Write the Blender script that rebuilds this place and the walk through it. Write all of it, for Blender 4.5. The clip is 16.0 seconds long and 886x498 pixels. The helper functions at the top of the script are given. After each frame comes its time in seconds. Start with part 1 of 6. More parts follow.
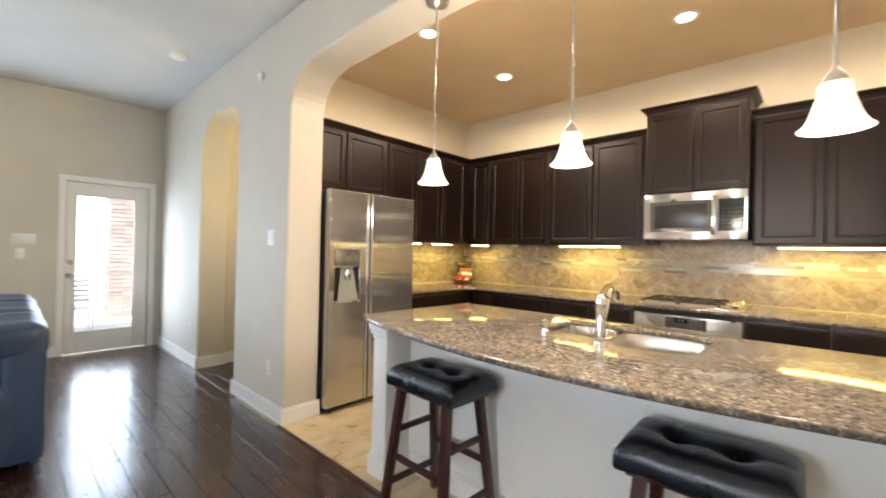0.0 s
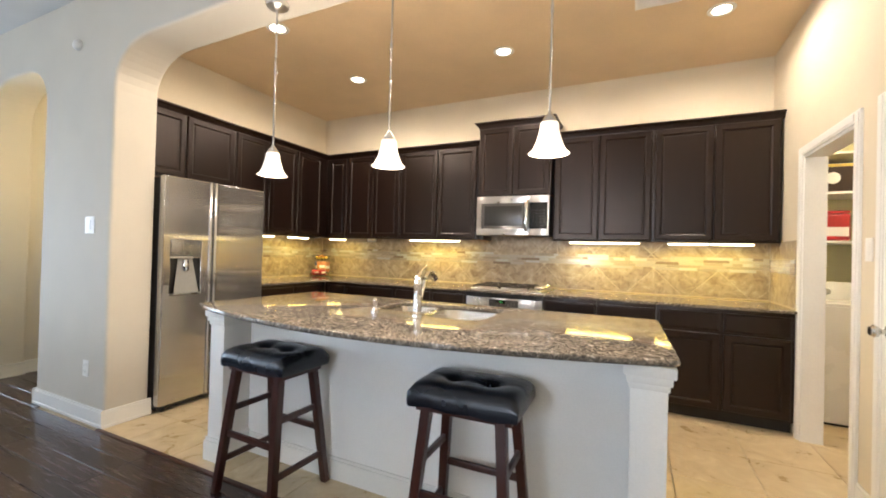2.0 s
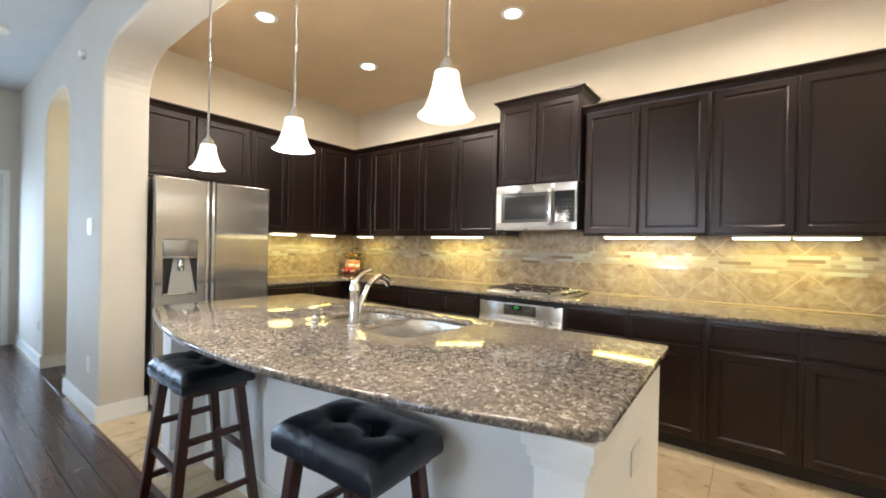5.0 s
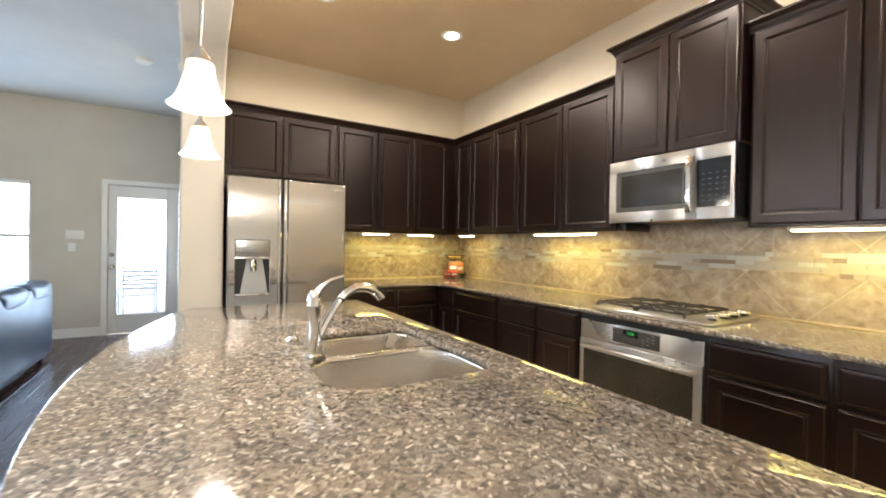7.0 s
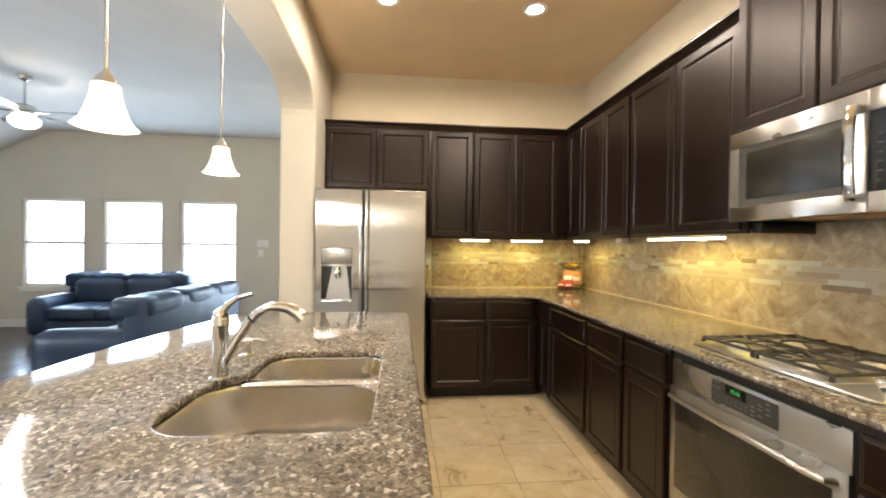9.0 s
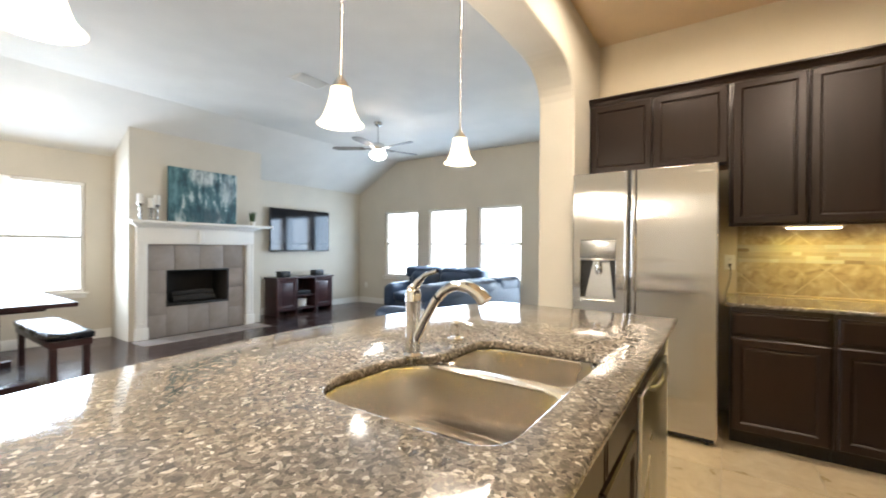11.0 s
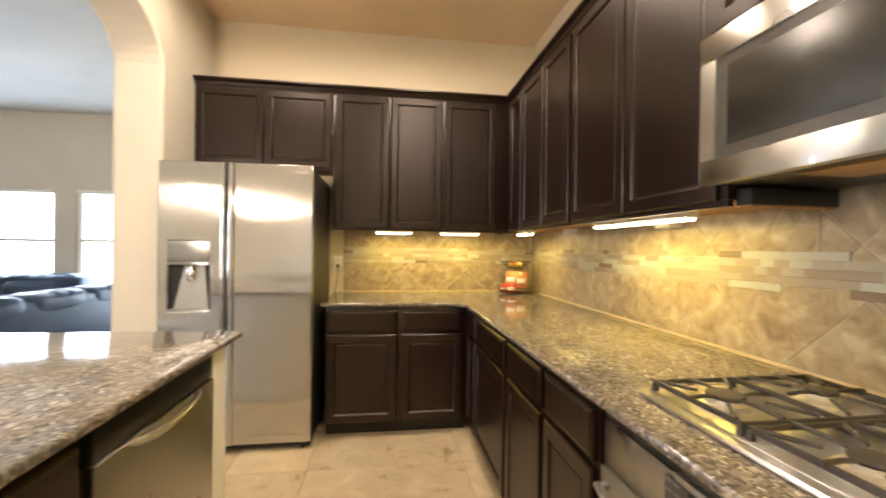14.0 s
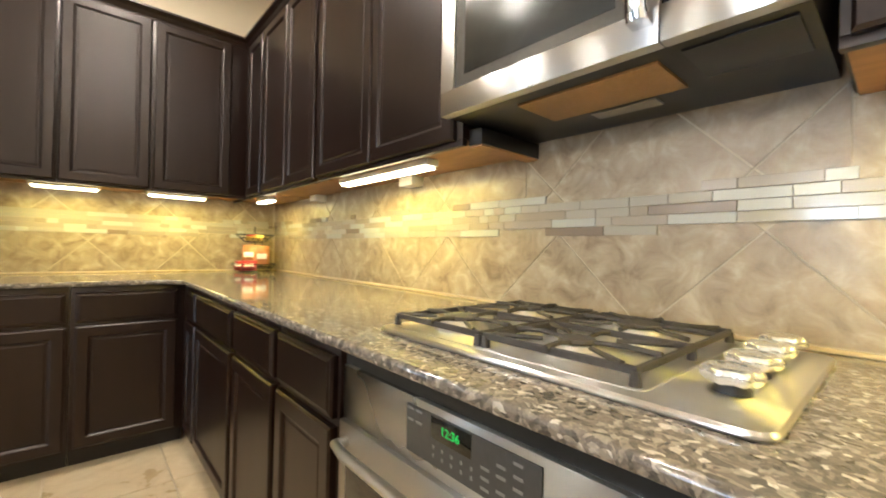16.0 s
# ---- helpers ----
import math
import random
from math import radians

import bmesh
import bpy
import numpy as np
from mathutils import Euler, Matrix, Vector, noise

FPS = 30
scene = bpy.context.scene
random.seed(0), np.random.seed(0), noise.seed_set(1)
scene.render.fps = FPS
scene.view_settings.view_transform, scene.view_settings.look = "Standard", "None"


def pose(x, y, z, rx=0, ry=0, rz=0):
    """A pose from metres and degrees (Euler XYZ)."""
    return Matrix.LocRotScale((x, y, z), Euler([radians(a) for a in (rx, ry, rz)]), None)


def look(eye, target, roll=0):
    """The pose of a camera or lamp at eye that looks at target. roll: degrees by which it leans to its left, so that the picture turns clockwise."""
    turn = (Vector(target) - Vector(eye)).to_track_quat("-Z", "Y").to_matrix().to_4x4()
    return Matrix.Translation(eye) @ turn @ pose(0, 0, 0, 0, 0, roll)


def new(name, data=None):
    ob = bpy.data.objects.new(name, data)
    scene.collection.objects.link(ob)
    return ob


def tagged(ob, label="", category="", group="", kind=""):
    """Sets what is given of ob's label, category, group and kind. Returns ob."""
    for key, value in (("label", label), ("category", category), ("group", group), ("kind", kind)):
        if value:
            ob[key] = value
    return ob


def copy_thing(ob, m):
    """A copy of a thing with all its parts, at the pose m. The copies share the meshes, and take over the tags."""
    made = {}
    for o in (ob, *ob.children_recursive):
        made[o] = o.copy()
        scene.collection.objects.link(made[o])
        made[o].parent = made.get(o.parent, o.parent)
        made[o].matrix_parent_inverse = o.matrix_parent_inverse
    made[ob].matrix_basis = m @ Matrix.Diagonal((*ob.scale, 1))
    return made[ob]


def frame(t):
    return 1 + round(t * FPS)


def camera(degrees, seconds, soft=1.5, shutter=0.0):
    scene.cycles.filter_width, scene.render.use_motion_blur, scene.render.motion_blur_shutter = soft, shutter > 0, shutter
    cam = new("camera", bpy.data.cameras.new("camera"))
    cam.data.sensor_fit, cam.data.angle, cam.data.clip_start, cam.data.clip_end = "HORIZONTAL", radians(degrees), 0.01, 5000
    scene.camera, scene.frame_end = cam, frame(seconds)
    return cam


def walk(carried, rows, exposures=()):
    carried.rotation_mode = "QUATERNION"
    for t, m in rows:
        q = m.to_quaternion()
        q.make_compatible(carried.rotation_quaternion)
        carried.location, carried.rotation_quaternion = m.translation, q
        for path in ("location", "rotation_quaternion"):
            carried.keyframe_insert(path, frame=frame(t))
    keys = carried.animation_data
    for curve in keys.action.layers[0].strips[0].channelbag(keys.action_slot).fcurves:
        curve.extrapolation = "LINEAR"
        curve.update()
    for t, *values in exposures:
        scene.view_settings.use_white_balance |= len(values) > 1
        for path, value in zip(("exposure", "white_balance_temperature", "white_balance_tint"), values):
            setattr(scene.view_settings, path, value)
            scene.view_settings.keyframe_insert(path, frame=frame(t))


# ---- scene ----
cam = camera(94.5, 16.0, 1.8, 0.4)
EXPO = 0.72
PATH = [
    (0, (0.061, 0.066, 1.315), (-1.302, 1.530, 1.328), 1.30),
    (0.5, (0.119, 0.102, 1.307), (-1.036, 1.734, 1.320), 1.45),
    (1, (0.230, 0.067, 1.291), (-0.784, 1.791, 1.307), 1.45),
    (1.5, (0.337, 0.000, 1.269), (-0.586, 1.774, 1.287), 1.50),
    (2, (0.413, -0.054, 1.265), (-0.445, 1.752, 1.284), 1.55),
    (2.5, (0.462, -0.099, 1.257), (-0.335, 1.736, 1.273), 1.55),
    (3, (0.498, -0.067, 1.226), (-0.247, 1.789, 1.236), 1.50),
    (3.2, (0.520, -0.015, 1.211), (-0.217, 1.844, 1.222), 1.50),
    (3.7, (0.575, 0.114, 1.217), (-0.188, 1.963, 1.221), 1.40),
    (4.3, (0.680, 0.349, 1.255), (-0.259, 2.115, 1.251), 1.30),
    (4.9, (0.788, 0.634, 1.298), (-0.389, 2.251, 1.287), 1.20),
    (5.5, (0.861, 0.953, 1.308), (-0.534, 2.385, 1.296), 1.10),
    (6, (0.899, 1.211, 1.310), (-0.633, 2.495, 1.298), 0.95),
    (6.5, (0.813, 1.438, 1.296), (-0.822, 2.590, 1.283), 1.00),
    (7, (0.683, 1.637, 1.293), (-1.038, 2.658, 1.277), 1.00),
    (7.5, (0.637, 1.857, 1.317), (-1.161, 2.734, 1.304), 0.95),
    (8, (0.633, 2.099, 1.337), (-1.240, 2.797, 1.325), 0.90),
    (8.5, (0.620, 2.317, 1.338), (-1.323, 2.794, 1.327), 0.75),
    (9, (0.623, 2.518, 1.336), (-1.368, 2.716, 1.325), 0.70),
    (9.5, (0.602, 2.670, 1.323), (-1.393, 2.538, 1.315), 0.70),
    (10, (0.544, 2.737, 1.305), (-1.392, 2.235, 1.300), 0.50),
    (10.2, (0.503, 2.752, 1.308), (-1.389, 2.105, 1.297), 0.65),
    (10.7, (0.361, 2.741, 1.271), (-1.389, 1.772, 1.265), 0.50),
    (11.25, (0.218, 2.763, 1.233), (-1.341, 1.510, 1.227), 0.40),
    (11.8, (0.100, 2.796, 1.203), (-1.372, 1.443, 1.200), 0.50),
    (12.3, (0.020, 2.842, 1.208), (-1.571, 1.628, 1.203), 0.70),
    (12.5, (-0.011, 2.870, 1.239), (-1.687, 1.780, 1.232), 0.58),
    (13, (-0.055, 2.995, 1.284), (-1.944, 2.335, 1.279), 0.52),
    (13.5, (-0.058, 3.109, 1.289), (-2.050, 2.932, 1.286), 0.60),
    (14, (-0.113, 3.170, 1.285), (-2.094, 3.446, 1.283), 0.74),
    (14.5, (-0.155, 3.219, 1.258), (-2.051, 3.854, 1.257), 0.92),
    (15, (-0.206, 3.259, 1.210), (-1.991, 4.163, 1.212), 0.96),
    (15.5, (-0.270, 3.287, 1.150), (-1.931, 4.402, 1.154), 0.92),
    (16, (-0.291, 3.298, 1.106), (-1.788, 4.623, 1.109), 1.30),
]
walk(cam, [(t, look(eye, target, roll)) for t, eye, target, roll in PATH], [(0, EXPO - 0.06, 6400, 14), (2, EXPO - 0.12, 6100, 14), (3.2, EXPO - 0.14, 5950, 14), (5.5, EXPO - 0.1, 5500, 10), (7, EXPO - 0.08, 5700, 11), (10, EXPO - 0.08, 6100, 11), (12.5, EXPO - 0.12, 6100, 12), (13.2, EXPO + 0.04, 6250, 13), (14, EXPO + 0.1, 6450, 14), (15, EXPO + 0.27, 5900, 11), (16, EXPO + 0.34, 5600, 8)])

# ---- world and lamps ----
world = bpy.data.worlds.new("world")
scene.world = world
world.use_nodes = True
wn = world.node_tree.nodes
sky = wn.new("ShaderNodeTexSky")
sky.sky_type, sky.sun_disc = "NISHITA", False
sky.sun_elevation, sky.sun_rotation = radians(55), radians(99)
wn["Background"].inputs[1].default_value = 0.15
world.node_tree.links.new(sky.outputs[0], wn["Background"].inputs[0])


def lamp(name, kind, watts, m, colour=(1, 1, 1), size=0.1, size_y=0.0, spot=120, blend=0.6):
    data = bpy.data.lights.new(name, kind)
    data.energy, data.color = watts, colour
    if kind == "AREA":
        data.shape, data.size, data.size_y = "RECTANGLE", size, size_y or size
    elif kind == "SPOT":
        data.spot_size, data.spot_blend, data.shadow_soft_size = radians(spot), blend, size
    elif kind == "SUN":
        data.angle = radians(size)
    else:
        data.shadow_soft_size = size
    ob = new(name, data)
    ob.matrix_world = m
    return ob


lamp("sun", "SUN", 5.0, look((9, -1.5, 13), (0, 0, 0)), (1, 0.95, 0.87), 0.5)
WARM, YELLOW, DAY = (1.0, 0.85, 0.65), (1.0, 0.72, 0.05), (0.62, 0.81, 1.0)
K_CAN, K_PEND, K_UNDER, K_WIN = 23, 21, 1.8, 23
CANS = [(-2.32, 2.39), (-2.32, 3.47), (-0.71, 3.47), (0.93, 3.47)]
PENDANTS = [-1.480, -0.697, 0.078]
for x, y in CANS:
    lamp("can_lamp", "SPOT", K_CAN * 2.2, look((x, y, 3.06), (x, y, 0)), WARM, 0.09, 0, 178, 0.4)
for x in PENDANTS:
    lamp("pendant_lamp", "POINT", K_PEND, pose(x, 1.632, 1.745), WARM, 0.08)
# under-cabinet strips: middle x, middle y, length, along x or y
STRIPS = [(-1.745, 4.235, 0.66, "x"), (0.11, 4.235, 0.66, "x"), (0.82, 4.235, 0.32, "x"), (1.15, 4.235, 0.32, "x"), (-3.17, 4.235, 0.24, "x"), (-3.39, 3.23, 0.30, "y"), (-3.39, 3.76, 0.33, "y")]
for x, y, n, axis in STRIPS:
    lamp("strip_lamp", "AREA", K_UNDER * n * 3, pose(x, y, 1.385), YELLOW, n if axis == "x" else 0.05, 0.05 if axis == "x" else n)
for y in (-2.975, -1.80, -0.64):
    lamp("window_lamp", "AREA", K_WIN, look((-6.34, y, 1.33), (-5, y, 1.33)), DAY, 0.85, 1.35)
lamp("window_lamp", "AREA", K_WIN * 0.7, look((-6.36, 0.934, 1.07), (-5, 0.934, 1.07)), DAY, 0.54, 1.55)
lamp("window_lamp", "AREA", K_WIN * 2.2, look((-1.04, -4.14, 1.37), (-1.04, 0, 1.37)), (0.72, 0.86, 1.0), 0.85, 1.4)
lamp("fan_lamp", "POINT", 12, pose(-4.13, -1.47, 2.50), (1.0, 0.9, 0.75), 0.06)
lamp("hall_lamp", "POINT", 17, pose(-3.82, 2.08, 1.97), (1.0, 0.80, 0.40), 0.05)
for k in range(3):
    lamp("chandelier_lamp", "POINT", 11, pose(-0.35 + 0.2 * math.cos(2.1 * k), -2.7 + 0.2 * math.sin(2.1 * k), 1.80), (1.0, 0.88, 0.70), 0.05)
# Added light with no fixture, brightens the laundry through its doorway.
lamp("laundry_lamp", "POINT", 30, pose(2.3, 3.6, 2.6), (1.0, 0.85, 0.55), 0.1)

# ---- materials ----
def node_set(name):
    m = bpy.data.materials.new(name)
    m.use_nodes = True
    t = m.node_tree
    return m, t, t.nodes["Principled BSDF"]


def add(t, kind, **values):
    n = t.nodes.new(kind)
    for k, v in values.items():
        n.inputs[k.replace("_", " ")].default_value = v
    return n


def coords(t, scale=(1, 1, 1), turn=(0, 0, 0)):
    c = t.nodes.new("ShaderNodeTexCoord")
    mp = t.nodes.new("ShaderNodeMapping")
    mp.inputs["Scale"].default_value = scale
    mp.inputs["Rotation"].default_value = turn
    geo = t.nodes.new("ShaderNodeNewGeometry")
    t.links.new(geo.outputs["Position"], mp.inputs["Vector"])
    return mp.outputs[0]


def ramp(t, fac, stops):
    r = t.nodes.new("ShaderNodeValToRGB")
    e = r.color_ramp.elements
    e[0].position, e[0].color = stops[0][0], (*stops[0][1], 1)
    e[1].position, e[1].color = stops[-1][0], (*stops[-1][1], 1)
    for p, c in stops[1:-1]:
        k = e.new(p)
        k.color = (*c, 1)
    t.links.new(fac, r.inputs[0])
    return r.outputs[0]


def mix(t, fac, a, b, mode="MIX"):
    m = t.nodes.new("ShaderNodeMix")
    m.data_type, m.blend_type = "RGBA", mode
    for sock, v in ((m.inputs[0], fac), (m.inputs[6], a), (m.inputs[7], b)):
        if isinstance(v, (int, float)):
            sock.default_value = v
        elif isinstance(v, tuple):
            sock.default_value = (*v, 1)
        else:
            t.links.new(v, sock)
    return m.outputs[2]


def bump(t, b, height, strength=0.2, distance=0.01):
    n = add(t, "ShaderNodeBump", Strength=strength, Distance=distance)
    t.links.new(height, n.inputs["Height"])
    t.links.new(n.outputs[0], b.inputs["Normal"])


def plain(name, colour, rough=0.5, metal=0.0, grain=60.0, vary=0.12, relief=0.1, coat=0.0, stretch=(1, 1, 1)):
    """One colour with cloudy variation at two sizes, uneven gloss and fine relief."""
    m, t, b = node_set(name)
    v = coords(t, stretch)
    big, fine = add(t, "ShaderNodeTexNoise", Scale=2.3, Detail=4), add(t, "ShaderNodeTexNoise", Scale=grain, Detail=3)
    for n in (big, fine):
        t.links.new(v, n.inputs["Vector"])
    d = tuple(c * (1 - vary) for c in colour)
    u = tuple(min(1, c * (1 + vary * 0.6)) for c in colour)
    one = ramp(t, big.outputs[0], [(0.3, d), (0.7, u)])
    two = ramp(t, fine.outputs[0], [(0.3, (1 - vary,) * 3), (0.7, (1, 1, 1))])
    t.links.new(mix(t, 1.0, one, two, "MULTIPLY"), b.inputs["Base Color"])
    r = ramp(t, big.outputs[0], [(0.2, (max(0, rough - 0.06),) * 3), (0.8, (min(1, rough + 0.06),) * 3)])
    t.links.new(r, b.inputs["Roughness"])
    b.inputs["Metallic"].default_value = metal
    b.inputs["Coat Weight"].default_value = coat
    b.inputs["Coat Roughness"].default_value = 0.12
    if relief:
        bump(t, b, fine.outputs[0], relief, 0.004)
    return m


def glow(name, colour, strength):
    m, t, b = node_set(name)
    b.inputs["Base Color"].default_value = (*colour, 1)
    b.inputs["Emission Color"].default_value = (*colour, 1)
    b.inputs["Emission Strength"].default_value = strength
    return m


def glass(name, colour=(1, 1, 1), rough=0.0):
    m, t, b = node_set(name)
    b.inputs["Base Color"].default_value = (*colour, 1)
    b.inputs["Roughness"].default_value = rough
    b.inputs["Transmission Weight"].default_value = 1.0
    b.inputs["IOR"].default_value = 1.05
    return m


def brushed(name, colour, rough, stretch, turn=0.0, metal=1.0):
    """Brushed metal: streaks along the long side of the stretch."""
    m, t, b = node_set(name)
    v = coords(t, stretch)
    n = add(t, "ShaderNodeTexNoise", Scale=1.0, Detail=6, Roughness=0.7)
    t.links.new(v, n.inputs["Vector"])
    big = add(t, "ShaderNodeTexNoise", Scale=3.0, Detail=3)
    t.links.new(coords(t), big.inputs["Vector"])
    c = ramp(t, n.outputs[0], [(0.3, tuple(x * 0.985 for x in colour)), (0.7, colour)])
    t.links.new(mix(t, 0.12, c, big.outputs[0], "MULTIPLY"), b.inputs["Base Color"])
    t.links.new(ramp(t, big.outputs[0], [(0.3, (rough - 0.015,) * 3), (0.7, (rough + 0.015,) * 3)]), b.inputs["Roughness"])
    b.inputs["Metallic"].default_value = metal
    b.inputs["Anisotropic"].default_value = 0.98
    b.inputs["Anisotropic Rotation"].default_value = turn
    tan = t.nodes.new("ShaderNodeTangent")
    tan.direction_type, tan.axis = "RADIAL", "Z"
    t.links.new(tan.outputs[0], b.inputs["Tangent"])
    return m


def granite_mat():
    m, t, b = node_set("granite")
    v = coords(t)
    warp = add(t, "ShaderNodeTexNoise", Scale=30, Detail=2)
    t.links.new(v, warp.inputs["Vector"])
    vv = mix(t, 0.035, v, warp.outputs[1], "ADD")
    cell = add(t, "ShaderNodeTexVoronoi", Scale=118, Randomness=1.0)
    t.links.new(vv, cell.inputs["Vector"])
    sep = t.nodes.new("ShaderNodeSeparateColor")
    t.links.new(cell.outputs["Color"], sep.inputs[0])
    base = ramp(t, sep.outputs[0], [(0, (0.072, 0.065, 0.056)), (0.2, (0.110, 0.099, 0.084)), (0.5, (0.165, 0.145, 0.120)), (0.78, (0.220, 0.195, 0.160)), (0.93, (0.304, 0.274, 0.232)), (1, (0.504, 0.469, 0.420))])
    fine = add(t, "ShaderNodeTexVoronoi", Scale=300)
    t.links.new(vv, fine.inputs["Vector"])
    sep2 = t.nodes.new("ShaderNodeSeparateColor")
    t.links.new(fine.outputs["Color"], sep2.inputs[0])
    f = ramp(t, sep2.outputs[1], [(0.0, (0.35, 0.33, 0.31)), (0.5, (0.95, 0.93, 0.9)), (0.9, (1.15, 1.1, 1.0)), (1.0, (1.7, 1.6, 1.5))])
    big = add(t, "ShaderNodeTexNoise", Scale=5, Detail=4)
    t.links.new(v, big.inputs["Vector"])
    g = ramp(t, big.outputs[0], [(0.3, (0.75, 0.75, 0.78)), (0.7, (1.1, 1.05, 1.0))])
    c = mix(t, 1.0, mix(t, 0.4, base, f, "MULTIPLY"), g, "MULTIPLY")
    t.links.new(c, b.inputs["Base Color"])
    t.links.new(ramp(t, sep2.outputs[2], [(0.0, (0.045,) * 3), (1.0, (0.11,) * 3)]), b.inputs["Roughness"])
    b.inputs["Coat Weight"].default_value = 0.0
    b.inputs["Coat Roughness"].default_value = 0.05
    bump(t, b, sep2.outputs[0], 0.01, 0.001)
    return m


def pieces_mat(name, stops, rough, scale, stretch, relief, veins=None, hue=0.25, coat=0.0):
    """For tiles and planks: a tone of its own for each piece, and clouds or grain over it."""
    m, t, b = node_set(name)
    info = t.nodes.new("ShaderNodeObjectInfo")
    geo = t.nodes.new("ShaderNodeNewGeometry")
    mp = t.nodes.new("ShaderNodeMapping")
    mp.inputs["Scale"].default_value = stretch
    off = t.nodes.new("ShaderNodeVectorMath")
    off.operation = "MULTIPLY_ADD"
    comb = t.nodes.new("ShaderNodeCombineXYZ")
    for k in range(3):
        t.links.new(info.outputs["Random"], comb.inputs[k])
    off.inputs[1].default_value = (37, 19, 53)
    t.links.new(comb.outputs[0], off.inputs[0])
    t.links.new(geo.outputs["Position"], off.inputs[2])
    t.links.new(off.outputs[0], mp.inputs["Vector"])
    n = add(t, "ShaderNodeTexNoise", Scale=scale, Detail=7, Roughness=0.62, Distortion=0.7)
    t.links.new(mp.outputs[0], n.inputs["Vector"])
    c = ramp(t, n.outputs[0], stops)
    if veins:
        w = add(t, "ShaderNodeTexNoise", Scale=scale * 1.7, Detail=5, Distortion=1.6)
        t.links.new(mp.outputs[0], w.inputs["Vector"])
        line = ramp(t, w.outputs[0], [(0.46, (0, 0, 0)), (0.5, (1, 1, 1)), (0.54, (0, 0, 0))])
        c = mix(t, line, c, veins)
    tone = ramp(t, info.outputs["Random"], [(0.0, (1 - hue, 1 - hue, 1 - hue)), (0.5, (1, 1, 1)), (1.0, (1 - hue * 0.5, 1 - hue * 0.6, 1 - hue * 0.7))])
    t.links.new(mix(t, 1.0, c, tone, "MULTIPLY"), b.inputs["Base Color"])
    t.links.new(ramp(t, n.outputs[0], [(0.2, (max(0, rough - 0.07),) * 3), (0.8, (rough + 0.09,) * 3)]), b.inputs["Roughness"])
    b.inputs["Coat Weight"].default_value = coat
    bump(t, b, n.outputs[0], relief, 0.003)
    return m


def mosaic_mat():
    m, t, b = node_set("mosaic_glass")
    info = t.nodes.new("ShaderNodeObjectInfo")
    c = ramp(t, info.outputs["Random"], [(0.0, (0.38, 0.345, 0.29)), (0.3, (0.31, 0.265, 0.21)), (0.5, (0.43, 0.42, 0.39)), (0.72, (0.22, 0.17, 0.13)), (0.78, (0.35, 0.30, 0.245)), (1.0, (0.50, 0.48, 0.44))])
    c.node.color_ramp.interpolation = "CONSTANT"
    t.links.new(c, b.inputs["Base Color"])
    t.links.new(ramp(t, info.outputs["Random"], [(0.0, (0.07,) * 3), (1.0, (0.28,) * 3)]), b.inputs["Roughness"])
    b.inputs["Coat Weight"].default_value = 0.0
    return m


def painting_mat():
    """Teal and white abstract strokes with upright blocks."""
    m, t, b = node_set("painted_canvas")
    v = coords(t, (7, 1, 2.2))
    n = add(t, "ShaderNodeTexNoise", Scale=1.6, Detail=8, Roughness=0.7)
    t.links.new(v, n.inputs["Vector"])
    cell = add(t, "ShaderNodeTexVoronoi", Scale=1.3)
    cell.distance = "CHEBYCHEV"
    t.links.new(coords(t, (6, 1, 4)), cell.inputs["Vector"])
    c = ramp(t, n.outputs[0], [(0.32, (0.012, 0.028, 0.035)), (0.46, (0.025, 0.095, 0.12)), (0.55, (0.12, 0.23, 0.25)), (0.62, (0.62, 0.68, 0.68))])
    d = ramp(t, cell.outputs["Distance"], [(0.1, (0.35, 0.5, 0.52)), (0.5, (1, 1, 1))])
    body = mix(t, 0.8, c, d, "MULTIPLY")
    for at, size, tone in (((-2.66, 0, 2.27), (4.2, 0, 5.5), (0.62, 0.66, 0.66)), ((-2.25, 0, 2.05), (6.5, 0, 1.6), (0.10, 0.22, 0.25)), ((-2.70, 0, 1.70), (2.2, 0, 6.0), (0.022, 0.060, 0.080)), ((-3.02, 0, 2.12), (7.0, 0, 3.2), (0.40, 0.46, 0.48))):
        mp = t.nodes.new("ShaderNodeMapping")
        mp.inputs["Scale"].default_value = size
        mp.inputs["Location"].default_value = tuple(-a * k for a, k in zip(at, size))
        t.links.new(t.nodes.new("ShaderNodeNewGeometry").outputs["Position"], mp.inputs["Vector"])
        ball = t.nodes.new("ShaderNodeTexGradient")
        ball.gradient_type = "SPHERICAL"
        t.links.new(mp.outputs[0], ball.inputs["Vector"])
        patch = mix(t, 1.0, ramp(t, ball.outputs[1], [(0.05, (0, 0, 0)), (0.6, (0.9, 0.9, 0.9))]), ramp(t, n.outputs[0], [(0.40, (0.25, 0.25, 0.25)), (0.58, (1, 1, 1))]), "MULTIPLY")
        body = mix(t, patch, body, tone)
    t.links.new(body, b.inputs["Base Color"])
    b.inputs["Roughness"].default_value = 0.6
    bump(t, b, n.outputs[0], 0.3, 0.004)
    return m


